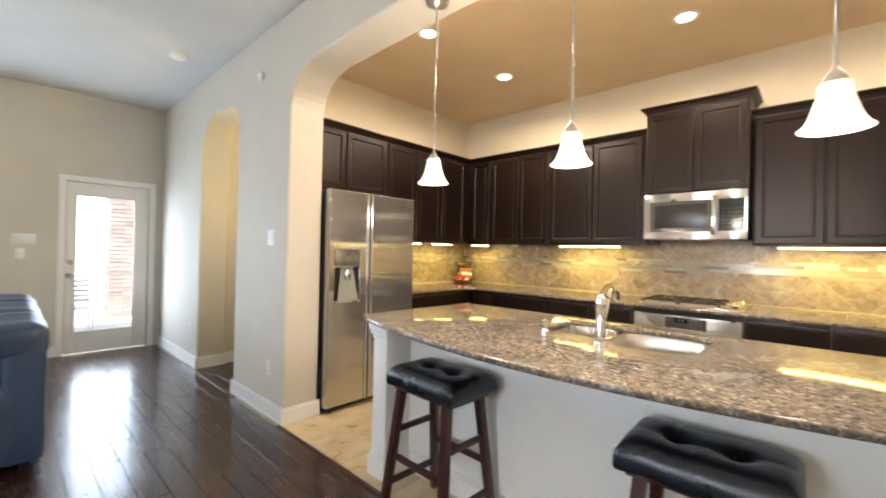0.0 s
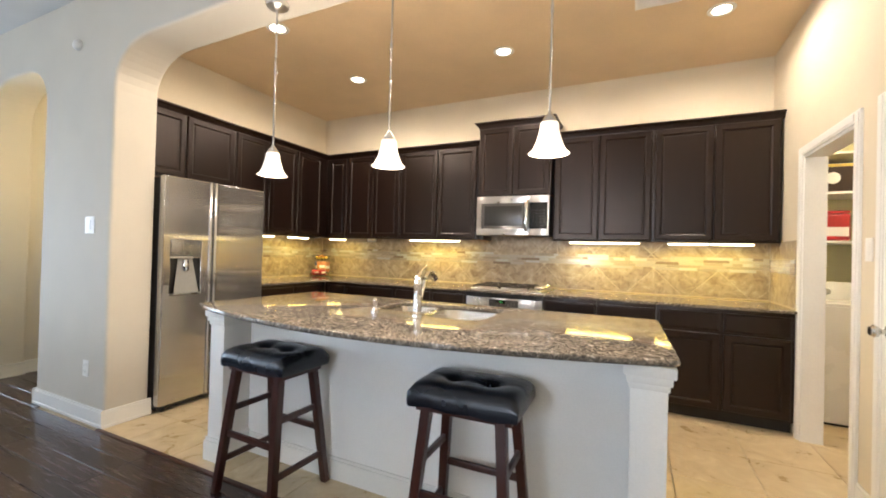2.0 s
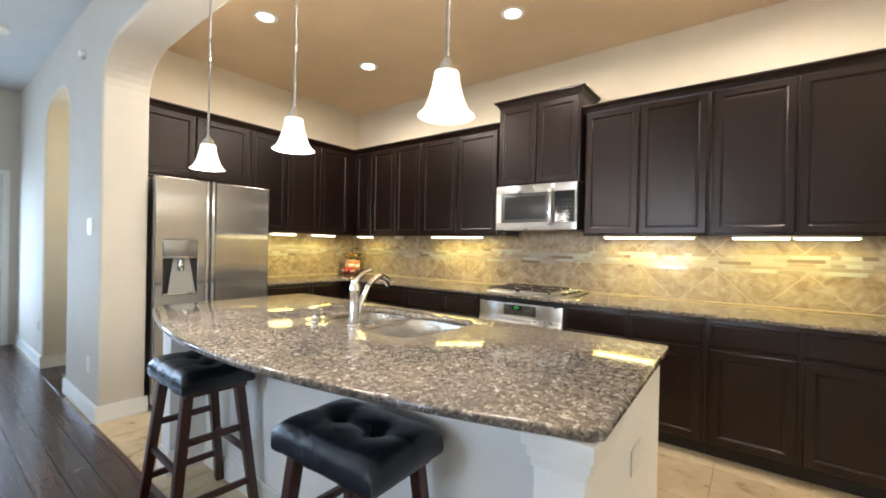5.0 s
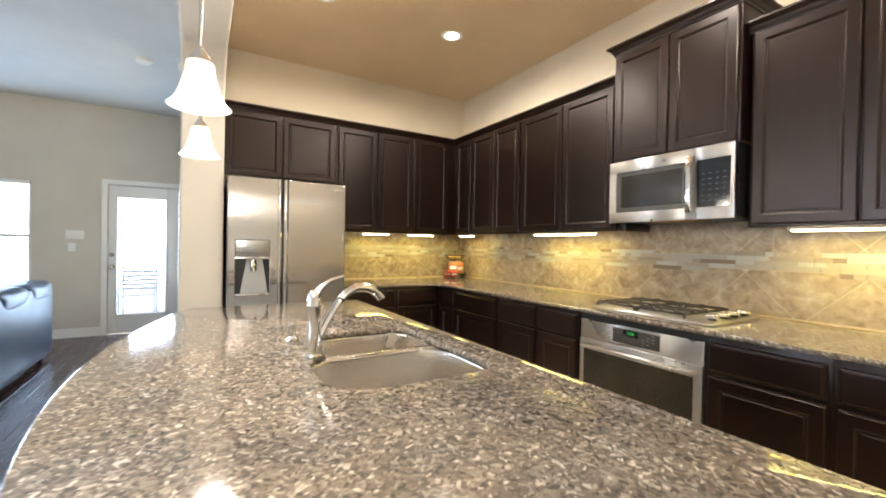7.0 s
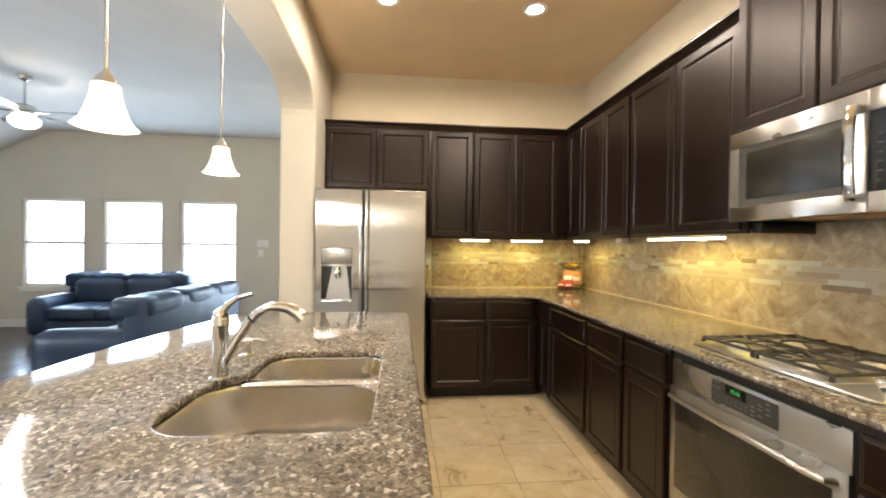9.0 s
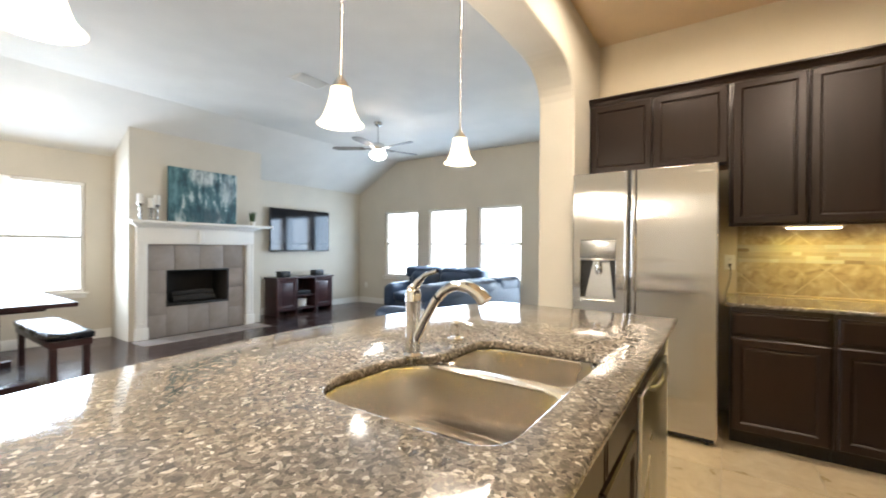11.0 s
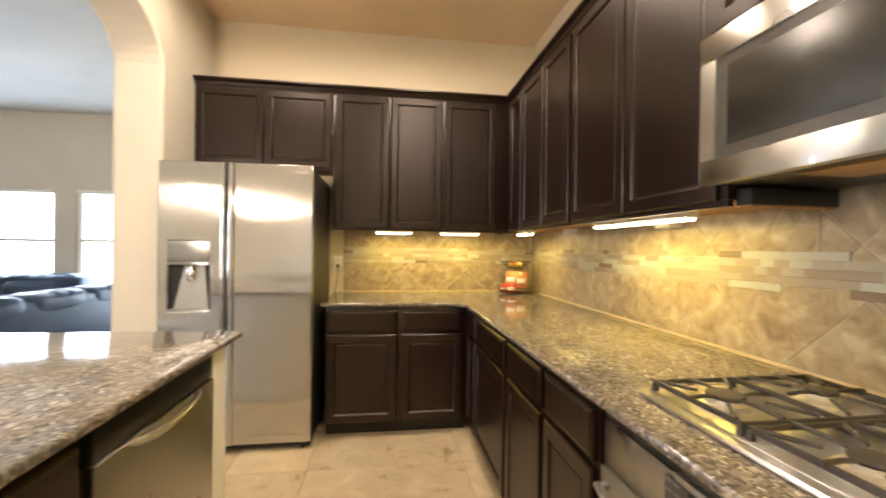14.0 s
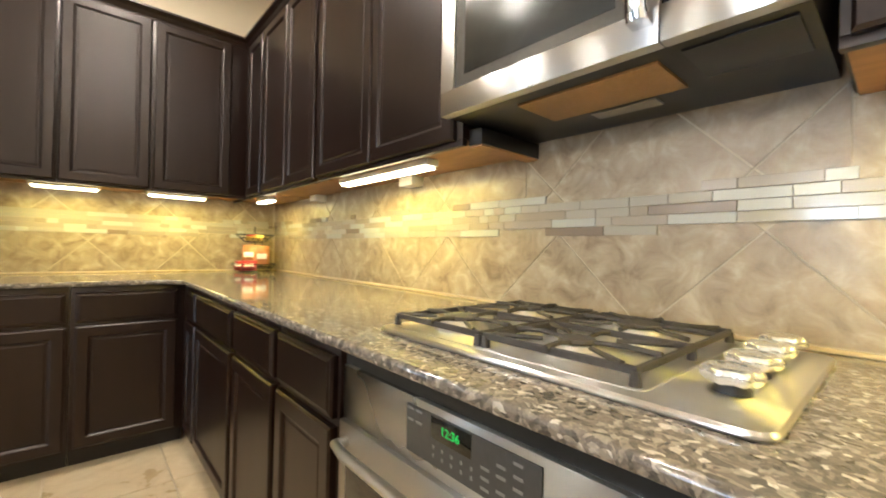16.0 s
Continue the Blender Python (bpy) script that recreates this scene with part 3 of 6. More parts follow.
def window(name, face, pos, u0, u1, z0, z1):
    ob = thing(name, FACING[face]((u0 + u1) / 2, 0, z0, pos), "white single-hung window with open-slat blind in daylight", "window")
    tagged(ob, "", "", "", "structure")
    bm = fbox(face, pos, u0, u0 + 0.035, -0.10, -0.04, z0, z1)
    fbox(face, pos, u1 - 0.035, u1, -0.10, -0.04, z0, z1, 0, bm)
    fbox(face, pos, u0 + 0.035, u1 - 0.035, -0.10, -0.04, z0, z0 + 0.045, 0, bm)
    part("window_frame", fbox(face, pos, u0 + 0.035, u1 - 0.035, -0.10, -0.04, z1 - 0.035, z1, 0, bm), TRIM, ob)
    zm = (z0 + z1) / 2
    part("meeting_rail", fbox(face, pos, u0 + 0.035, u1 - 0.035, -0.09, -0.045, zm - 0.02, zm + 0.02, 0.004), TRIM, ob)
    for a, b in ((z0 + 0.045, zm - 0.02), (zm + 0.02, z1 - 0.035)):
        p = part("pane", fbox(face, pos, u0 + 0.035, u1 - 0.035, -0.072, -0.068, a, b), PANE, ob)
        p.visible_shadow = False
    part("window_sill", fbox(face, pos, u0 - 0.03, u1 + 0.03, -0.04, 0.035, z0 - 0.022, z0 + 0.004, 0.006), TRIM, ob)
    part("apron", fbox(face, pos, u0 - 0.01, u1 + 0.01, 0, 0.014, z0 - 0.07, z0 - 0.022, 0.003), TRIM, ob)
    bl = part("blind", fbox(face, pos, u0 + 0.012, u1 - 0.012, -0.037, 0.004, z1 - 0.05, z1 - 0.004, 0.005), TRIM, ob, "white lowered blind with open slats")
    first = None
    n = int((z1 - z0 - 0.09) / 0.026)
    for k in range(n):
        z = z1 - 0.066 - 0.026 * k
        if first is None:
            first = part("slat", fbox(face, pos, u0 + 0.014, u1 - 0.014, -0.034, -0.008, z - 0.0016, z), TRIM, bl)
            continue
        o = new("slat", first.data)
        o.parent = bl
        o.matrix_local = first.matrix_local @ Matrix.Translation((0, 0, -0.026 * k))
    part("bottom_rail", fbox(face, pos, u0 + 0.014, u1 - 0.014, -0.034, -0.008, z0 + 0.006, z0 + 0.022, 0.003), TRIM, bl)


for k, (a, b) in enumerate(WINS):
    window("window_%d" % (k + 1), "east", XW, a, b, WZ0, WZ1)
window("window_4", "north", YS, -1.49, -0.60, WZ0, 2.08)

# patio door with one tall pane
door = thing("door_1", (XW - 0.03, 0.96, 0), "white patio door with a tall glass pane, closed", "door")
tagged(door, "", "", "", "structure")
bm = box(XW - 0.065, XW - 0.02, 0.56, 0.655, 0.012, 2.045, 0.003)
box(XW - 0.065, XW - 0.02, 1.215, 1.36, 0.012, 2.045, 0.003, bm)
box(XW - 0.065, XW - 0.02, 0.655, 1.215, 0.012, 0.262, 0.003, bm)
part("slab", box(XW - 0.065, XW - 0.02, 0.655, 1.215, 1.885, 2.045, 0.003, bm), DOORWHITE, door)
bm = bmesh.new()
for a, b, c, d in ((0.63, 0.66, 0.24, 1.905), (1.21, 1.24, 0.24, 1.905), (0.66, 1.21, 0.24, 0.268), (0.66, 1.21, 1.878, 1.905)):
    box(XW - 0.02, XW - 0.008, a, b, c, d, 0.004, bm)
part("glazing_frame", bm, DOORWHITE, door)
p = part("pane", box(XW - 0.044, XW - 0.040, 0.655, 1.215, 0.262, 1.885), PANE, door)
p.visible_shadow = False
part("door_knob", lathe([(0.03, 0), (0.03, 0.006), (0.012, 0.01), (0.012, 0.03), (0.026, 0.04), (0.028, 0.055), (0.018, 0.066)], (XW - 0.02, 0.60, 0.93), 20, "x"), NICKEL, door, "satin nickel knob")
part("deadbolt", lathe([(0.03, 0), (0.03, 0.008), (0.024, 0.014)], (XW - 0.02, 0.60, 1.09), 20, "x"), NICKEL, door, "satin nickel deadbolt")

# white panel door beside the laundry doorway
door = thing("door_2", (XE, 2.2, 0), "white arched-panel interior door, closed", "door")
tagged(door, "", "", "", "structure")
part("slab", box(XE - 0.012, XE - 0.002, 1.862, 2.600, 0.01, 2.028, 0.003), DOORWHITE, door)
f = FACING["west"]
for z0, z1, arched in ((0.22, 0.80, 0), (1.0, 1.86, 1)):
    bm = bmesh.new()
    rows = []
    for inset, out in ((0, 0.0005), (0.012, 0.007), (0.03, 0.007), (0.05, 0.003), (0.065, 0.006)):
        a, b = 1.985 + inset, 2.475 - inset
        pts = [(a, z0 + inset), (b, z0 + inset)]
        top, rise = z1 - inset - (0.09 if arched else 0), 0.09 if arched else 0
        pts += [(b + (a - b) * k / 12, top + rise * math.sin(math.pi * k / 12)) for k in range(13)]
        rows.append([bm.verts.new(f(u, out, z, XE - 0.012)) for u, z in pts])
    for r0, r1 in zip(rows, rows[1:]):
        for k in range(len(r0)):
            bm.faces.new((r0[k], r0[(k + 1) % len(r0)], r1[(k + 1) % len(r0)], r1[k]))
    bm.faces.new(rows[-1])
    part("panel", bm, DOORWHITE, door)
part("door_knob", lathe([(0.032, 0), (0.032, 0.006), (0.012, 0.01), (0.012, 0.032), (0.024, 0.042), (0.029, 0.056), (0.02, 0.07)], (XE - 0.012, 2.535, 0.955), 24, "x"), NICKEL, door, "satin nickel knob")
for o in door.children:
    if o.name.startswith("door_knob"):
        o.data.transform(Matrix.Diagonal((-1, 1, 1, 1)) @ Matrix.Translation((0.024, 0, 0)))
        o.data.flip_normals()

# ---- kitchen cabinets ----
def upper(face, wall, front, u0, u1, z0, z1, doors, dz0=None, name="wall_cabinet"):
    """A wall cabinet: body with plywood underside and its panel doors (u, u)."""
    depth = abs(front - wall)
    ob = thing(name, FACING[face]((u0 + u1) / 2, 0, z0, front), "espresso-stained wall cabinet with closed panel doors", "cabinet", "kitchen wall cabinets")
    part("body", fbox(face, front, u0 + 0.0005, u1 - 0.0005, -depth + 0.002, 0, z0 + 0.012, z1, 0.0015), CAB, ob)
    part("underside", fbox(face, front, u0 + 0.006, u1 - 0.006, -depth + 0.004, -0.022, z0 + 0.006, z0 + 0.0125), CABIN, ob, "bare plywood underside")
    part("light_rail", fbox(face, front, u0 + 0.0005, u1 - 0.0005, -0.02, 0.0, z0 - 0.008, z0 + 0.0118, 0.002), CAB, ob)
    for a, b in doors:
        part("door", rings(face, front, a, b, z0 + 0.008, z1 - 0.05, DOOR_STEPS), CAB, ob, "", None)
    return ob


WF, NF = -3.29, 4.14
UZ0, UZ1 = 1.425, 2.485
upper("east", KW, WF, 1.795, 2.765, 1.868, UZ1, [(1.805, 2.268), (2.278, 2.755)])
upper("east", KW, WF, 2.766, 3.195, UZ0, UZ1, [(2.785, 3.185)])
upper("east", KW, WF, 3.196, 3.60, UZ0, UZ1, [(3.20, 3.595)])
upper("east", KW, WF, 3.601, NF - 0.002, UZ0, UZ1, [(3.615, 4.03)])
upper("south", YN, NF, KW + 0.002, -2.945, UZ0, UZ1, [(-3.235, -2.957)])
upper("south", YN, NF, -2.944, -2.16, UZ0, UZ1, [(-2.933, -2.55), (-2.542, -2.175)])
upper("south", YN, NF, -2.159, -1.165, UZ0, UZ1, [(-2.143, -1.668), (-1.658, -1.192)])
upper("south", YN, 4.07, -1.145, -0.378, 1.872, 2.64, [(-1.132, -0.765), (-0.757, -0.392)], name="hood_cabinet")
upper("south", YN, NF, -0.362, 0.525, UZ0, UZ1, [(-0.348, 0.060), (0.070, 0.512)])
upper("south", YN, NF, 0.526, 1.462, UZ0, UZ1, [(0.545, 0.992), (1.002, 1.448)])


def crown(face, pos, u0, u1, z, mitre0=0, mitre1=0, end0=0.0, end1=0.0):
    """Crown moulding along a cabinet top; ends may be mitred or return to the wall."""
    f = FACING[face]
    prof = [(-0.01, 0), (0.006, 0), (0.008, 0.012), (0.014, 0.018), (0.022, 0.034), (0.040, 0.047), (0.044, 0.050), (0.044, 0.062), (-0.01, 0.062)]
    ob = thing("crown_moulding", f((u0 + u1) / 2, 0, z, pos), "espresso-stained crown moulding along cabinet tops", "moulding")
    bm = bmesh.new()
    a = [bm.verts.new(f(u0 + mitre0 * o, o, z + h, pos)) for o, h in prof]
    b = [bm.verts.new(f(u1 + mitre1 * o, o, z + h, pos)) for o, h in prof]
    n = len(prof)
    bm.faces.new(a)
    bm.faces.new(b[::-1])
    for k in range(n):
        bm.faces.new((a[k], b[k], b[(k + 1) % n], a[(k + 1) % n]))
    part("rail", bm, CAB, ob, "", None)
    for u, depth, sign in ((u0, end0, -1), (u1, end1, 1)):
        if depth:
            bm = bmesh.new()
            a = [bm.verts.new(f(u + sign * o, o, z + h, pos)) for o, h in prof]
            b = [bm.verts.new(f(u + sign * o, -depth, z + h, pos)) for o, h in prof]
            bm.faces.new(a)
            bm.faces.new(b[::-1])
            for k in range(n):
                bm.faces.new((a[k], b[k], b[(k + 1) % n], a[(k + 1) % n]))
            part("return", bm, CAB, ob, "", None)


crown("east", WF, 1.795, NF, 2.437, 0, -1)
crown("south", NF, WF, -1.148, 2.437, 1, 0)
crown("south", 4.07, -1.145, -0.378, 2.60, -1, 1, 0.385, 0.385)
crown("south", NF, -0.374, 1.478, 2.437)


def base(face, wall, front, u0, u1, fronts, name="base_cabinet", label="espresso-stained base cabinet with drawer over panel door"):
    """A floor cabinet: body, recessed toe kick, and fronts (u, u, has_drawer)."""
    depth = abs(front - wall)
    ob = thing(name, FACING[face]((u0 + u1) / 2, 0, 0, front), label, "cabinet", "kitchen base cabinets")
    part("body", fbox(face, front, u0 + 0.0005, u1 - 0.0005, -depth + 0.002, 0, 0.095, 0.8885, 0.0015), CAB, ob)
    part("toe_kick", fbox(face, front, u0 + 0.0005, u1 - 0.0005, -depth + 0.002, -0.075, 0.0, 0.095), TOE, ob)
    for a, b in fronts:
        part("drawer_front", rings(face, front, a, b, 0.715, 0.858, DRAWER_STEPS), CAB, ob, "", None)
        part("door", rings(face, front, a, b, 0.11, 0.695, DOOR_STEPS), CAB, ob, "", None)
    return ob


BWF, BNF = -2.93, 3.745
base("east", KW, BWF, 2.775, 3.265, [(2.785, 3.25)])
base("east", KW, BWF, 3.266, BNF - 0.002, [(3.285, 3.70)])
base("south", YN, BNF, BWF + 0.002, -1.965, [(-2.60, -1.985), (-2.86, -2.625)])
base("south", YN, BNF, -1.964, -1.51, [(-1.943, -1.527)])
base("south", YN, BNF, -1.509, -1.135, [(-1.492, -1.148)])
base("south", YN, BNF, -0.36, 0.10, [(-0.345, 0.085)])
base("south", YN, BNF, 0.101, 0.56, [(0.118, 0.545)])
base("south", YN, BNF, 0.561, 1.465, [(0.585, 1.0), (1.025, 1.44)])

# stone worktops
CT = 0.913
ob = thing("worktop", (-1, 4.1, 0.889), "polished brown speckled granite worktop along two walls", "worktop")
pts = [(KW + 0.002, 2.745), (-2.895, 2.745), (-2.895, 3.625), (-2.815, 3.705), (1.478, 3.705), (1.478, YN - 0.002), (KW + 0.002, YN - 0.002)]
bm = prism([(x, y, 0.889) for x, y in pts], (0, 0, CT - 0.889))
part("slab", bm, GRANITE, ob).modifiers.new("rounded", "BEVEL").width = 0.009
ob.children[0].modifiers[0].segments = 4

# wall behind: thin bed under the splash tiles
setting("splash_bed_north", box(KW + 0.006, XE - 0.001, YN - 0.006, YN - 0.001, CT, 1.43), GROUT, "tan grout bed behind splash tiles", "backsplash")
setting("splash_bed_hob", box(-1.16, -0.365, YN - 0.006, YN - 0.001, 1.43, 1.55), GROUT, "tan grout bed behind splash tiles", "backsplash")
setting("splash_bed_west", box(KW + 0.001, KW + 0.006, 2.82, YN - 0.006, CT, 1.43), GROUT, "tan grout bed behind splash tiles", "backsplash")
setting("splash_bed_east", box(XE - 0.006, XE - 0.001, 3.79, YN - 0.006, CT, 1.43), GROUT, "tan grout bed behind splash tiles", "backsplash")

# ---- island ----
isl = thing("kitchen_island", (-0.7, 2.1, 0), "white painted kitchen island with corner posts", "island")
IX0, IX1, IY0, IY1 = -1.90, 0.505, 1.765, 2.53
bm = box(IX0 + 0.01, IX1, IY0, IY0 + 0.05, 0, 0.890, 0.002)
box(IX1 - 0.05, IX1, IY0 + 0.05, IY1 - 0.02, 0, 0.890, 0.002, bm)
part("bar_panel", box(IX0 + 0.01, IX0 + 0.06, IY0 + 0.05, IY1 - 0.02, 0, 0.890, 0.002, bm), ISLAND, isl)
bm = box(IX0 + 0.13, IX1 - 0.13, IY0 - 0.014, IY0, 0, 0.105)
box(IX0 + 0.13, IX1 - 0.13, IY0 - 0.009, IY0, 0.105, 0.122, 0.002, bm)
box(IX1, IX1 + 0.014, IY0 - 0.05, IY1 - 0.02, 0, 0.122, 0.004, bm)
part("baseboard", box(IX0 - 0.004, IX0 + 0.01, IY0 - 0.05, IY1 - 0.02, 0, 0.122, 0.004, bm), TRIM, isl)
for x0, x1 in ((-1.885, -1.765), (0.40, 0.52)):
    bm = box(x0, x1, 1.575, 1.763, 0.10, 0.84, 0.004)
    post = part("post", bm, ISLAND, isl)
    bm = box(x0 - 0.016, x1 + 0.016, 1.559, 1.779, 0.0, 0.115, 0.004)
    box(x0 - 0.009, x1 + 0.009, 1.566, 1.772, 0.115, 0.135, 0.004, bm)
    part("plinth", bm, TRIM, post)
    bm = box(x0 - 0.006, x1 + 0.006, 1.569, 1.769, 0.80, 0.822, 0.003)
    box(x0 - 0.014, x1 + 0.014, 1.561, 1.777, 0.822, 0.85, 0.004, bm)
    part("capital", box(x0 - 0.024, x1 + 0.024, 1.551, 1.787, 0.85, 0.890, 0.004, bm), TRIM, post)
# cabinet side of the island
part("body", box(IX0 + 0.06, IX1 - 0.05, IY0 + 0.05, IY1 - 0.04, 0.095, 0.70, 0), CAB, isl, "espresso-stained cabinet side")
part("toe_kick", box(IX0 + 0.06, IX1 - 0.05, IY0 + 0.05, IY1 - 0.11, 0.0, 0.095, 0), TOE, isl)
part("face_frame", box(-1.105, IX1 - 0.05, IY1 - 0.04, IY1 - 0.02, 0.095, 0.890, 0.002), CAB, isl)
for a, b in ((-1.09, -0.69), (-0.68, -0.28), (-0.25, 0.085), (0.095, 0.44)):
    part("drawer_front", rings("north", IY1 - 0.02, a, b, 0.715, 0.858, DRAWER_STEPS), CAB, isl, "", None)
    part("door", rings("north", IY1 - 0.02, a, b, 0.11, 0.695, DOOR_STEPS), CAB, isl, "", None)
part("end_panel", box(IX0 + 0.01, -1.748, IY1 - 0.02, IY1, 0.0, 0.890, 0.002), ISLAND, isl)
part("outlet_plate", box(IX1, IX1 + 0.006, 2.05, 2.17, 0.60, 0.68, 0.002), PLASTIC, isl, "white outlet plate")

dw = thing("dishwasher", (-1.43, 2.5, 0), "stainless steel dishwasher built into the island", "dishwasher")
part("door", box(-1.742, -1.112, IY1 - 0.03, IY1 + 0.012, 0.11, 0.792, 0.006), STEELX, dw)
part("control_strip", box(-1.742, -1.112, IY1 - 0.03, IY1 + 0.006, 0.798, 0.886, 0.004), BLACK, dw, "black control strip")
part("handle", tube([(-1.61, IY1 + 0.008, 0.785), (-1.595, IY1 + 0.022, 0.78), (-1.53, IY1 + 0.030, 0.772), (-1.427, IY1 + 0.033, 0.769), (-1.32, IY1 + 0.030, 0.772), (-1.26, IY1 + 0.022, 0.78), (-1.245, IY1 + 0.008, 0.785)], 0.010, 12), STEELX, dw)
part("kick_plate", box(-1.742, -1.112, IY1 - 0.09, IY1 - 0.075, 0.0, 0.10), BLACK, dw)

# island top: bowed front, sink cut-out
IT = 0.918


def island_outline():
    pts = [(-1.982, 2.560), (-1.998, 2.545), (-2.02, 1.62), (-2.0, 1.575)]
    n = 28
    for k in range(1, n):
        u = k / n
        pts.append((-2.0 + 2.53 * u, 1.565 - 0.235 * math.sin(math.pi * u) ** 0.9))
    pts += [(0.535, 1.565), (0.556, 1.59), (0.530, 2.565), (0.512, 2.582)]
    return pts


def sink_outline(grow=0.0):
    """Two rounded bowls side by side, the smaller one shallower from front to back."""
    out = []
    g = grow

    def fillet(cx, cy, r, a0, a1):
        out.extend([(cx + (r + g) * math.cos(radians(a0 + (a1 - a0) * k / 6)), cy + (r + g) * math.sin(radians(a0 + (a1 - a0) * k / 6))) for k in range(7)])
    fillet(-0.39, 2.375, 0.07, 90, 0)
    fillet(-0.45, 2.06, 0.13, 0, -90)
    out.append((-0.60, 1.935 - g))
    out.append((-0.68, 1.965 - g))
    out.append((-0.73, 2.01 - g))
    out.append((-0.80, 2.03 - g))
    fillet(-0.955, 2.11, 0.08, -90, -180)
    fillet(-0.975, 2.385, 0.06, 180, 90)
    return out


it = thing("island_worktop", (-0.7, 2.0, 0.890), "polished speckled granite island top with bowed front edge", "worktop")
bm = bmesh.new()
outer, inner = island_outline(), sink_outline()
loops = []
for z in (IT, 0.891):
    o = [bm.verts.new((x, y, z)) for x, y in outer]
    i = [bm.verts.new((x, y, z)) for x, y in inner]
    es = [bm.edges.new((l[k], l[(k + 1) % len(l)])) for l in (o, i) for k in range(len(l))]
    bmesh.ops.triangle_fill(bm, edges=es, use_beauty=True)
    loops.append((o, i))
for w in (0, 1):
    a, b = loops[0][w], loops[1][w]
    for k in range(len(a)):
        bm.faces.new((a[k], a[(k + 1) % len(a)], b[(k + 1) % len(a)], b[k]))
bmesh.ops.recalc_face_normals(bm, faces=bm.faces)
edge = [e for e in bm.edges if len(e.link_faces) == 2 and e.calc_face_angle(0) > 1.2 and abs(e.verts[0].co.z - e.verts[1].co.z) < 1e-4]
bmesh.ops.bevel(bm, geom=edge, offset=0.010, segments=4, affect="EDGES", profile=0.5)
part("slab", bm, GRANITE, it)


def bowl(parent, name, pts, depth, top=0.891):
    bm = bmesh.new()
    cx, cy = sum(p[0] for p in pts) / len(pts), sum(p[1] for p in pts) / len(pts)
    rows = []
    flange = 0.026
    rows.append([bm.verts.new((x + flange * (1 if x > cx else -1), y + flange * (1 if y > cy else -1), top - 0.0012)) for x, y in pts])
    for s, z in ((1.0, top - 0.0012), (0.988, top - 0.010), (0.97, top - depth + 0.05), (0.93, top - depth + 0.015), (0.85, top - depth), (0.12, top - depth - 0.008)):
        rows.append([bm.verts.new((cx + (x - cx) * s, cy + (y - cy) * s, z)) for x, y in pts])
    for a, b in zip(rows, rows[1:]):
        for k in range(len(a)):
            bm.faces.new((a[k], a[(k + 1) % len(a)], b[(k + 1) % len(a)], b[k]))
    bm.faces.new(rows[-1])
    o = part(name, bm, SINKM, parent, "", 60)
    part("drain", lathe([(0.045, -0.004), (0.045, 0.003), (0.036, 0.003), (0.03, -0.004), (0.012, -0.004)], (cx, cy, top - depth + 0.001), 24), CHROME, o, "chrome drain")


def rounded(x0, x1, y0, y1, r, n=6):
    out = []
    for cx, cy, a in ((x1 - r, y1 - r, 0), (x0 + r, y1 - r, 90), (x0 + r, y0 + r, 180), (x1 - r, y0 + r, 270)):
        out += [(cx + r * math.cos(radians(a + 90 * k / n)), cy + r * math.sin(radians(a + 90 * k / n))) for k in range(n + 1)]
    return out


sk = thing("kitchen_sink", (-0.7, 2.2, 0.66), "undermounted double-bowl stainless steel sink", "sink")
bowl(sk, "large_bowl", rounded(-0.728, -0.318, 1.932, 2.45, 0.12), 0.21)
bowl(sk, "small_bowl", rounded(-1.038, -0.762, 2.028, 2.45, 0.09), 0.17)
part("divider", box(-0.772, -0.718, 1.99, 2.455, 0.882, 0.8905, 0.003), SINKM, sk)

fc = thing("kitchen_tap", (-0.74, 1.96, IT), "chrome pull-out kitchen tap with side lever", "tap")
X, Y = -0.695, 1.965
part("body", lathe([(0.031, 0), (0.031, 0.008), (0.024, 0.014), (0.0225, 0.10), (0.024, 0.165), (0.026, 0.17), (0.024, 0.175), (0.0255, 0.185), (0.019, 0.212), (0.007, 0.222)], (X, Y, IT), 28), CHROME, fc)
part("spout", tube([(X, Y + 0.01, IT + 0.05), (X - 0.002, Y + 0.048, IT + 0.122), (X - 0.004, Y + 0.084, IT + 0.180), (X - 0.006, Y + 0.112, IT + 0.208), (X - 0.008, Y + 0.142, IT + 0.223), (X - 0.010, Y + 0.172, IT + 0.224)], [0.0145, 0.0138, 0.0138, 0.014, 0.0148, 0.0155], 16), CHROME, fc)
part("spray_head", tube([(X - 0.010, Y + 0.168, IT + 0.2245), (X - 0.012, Y + 0.198, IT + 0.219), (X - 0.014, Y + 0.226, IT + 0.202), (X - 0.015, Y + 0.242, IT + 0.184)], [0.016, 0.0175, 0.020, 0.0215], 18), CHROME, fc)
part("lever", tube([(X, Y + 0.004, IT + 0.205), (X + 0.002, Y + 0.022, IT + 0.230), (X + 0.004, Y + 0.050, IT + 0.252), (X + 0.006, Y + 0.095, IT + 0.265)], [0.015, 0.011, 0.0075, 0.006], 12), CHROME, fc)
part("collar", tube([(X - 0.0045, Y + 0.088, IT + 0.184), (X - 0.0047, Y + 0.093, IT + 0.189)], 0.0150, 16), BLACK, fc)
sp = thing("soap_dispenser", (-0.965, 1.945, IT), "small chrome soap dispenser beside the tap", "soap dispenser")
part("body", lathe([(0.026, 0), (0.026, 0.006), (0.017, 0.012), (0.013, 0.035), (0.017, 0.042), (0.017, 0.06), (0.010, 0.066), (0.006, 0.072)], (-0.965, 1.945, IT), 24), CHROME, sp)
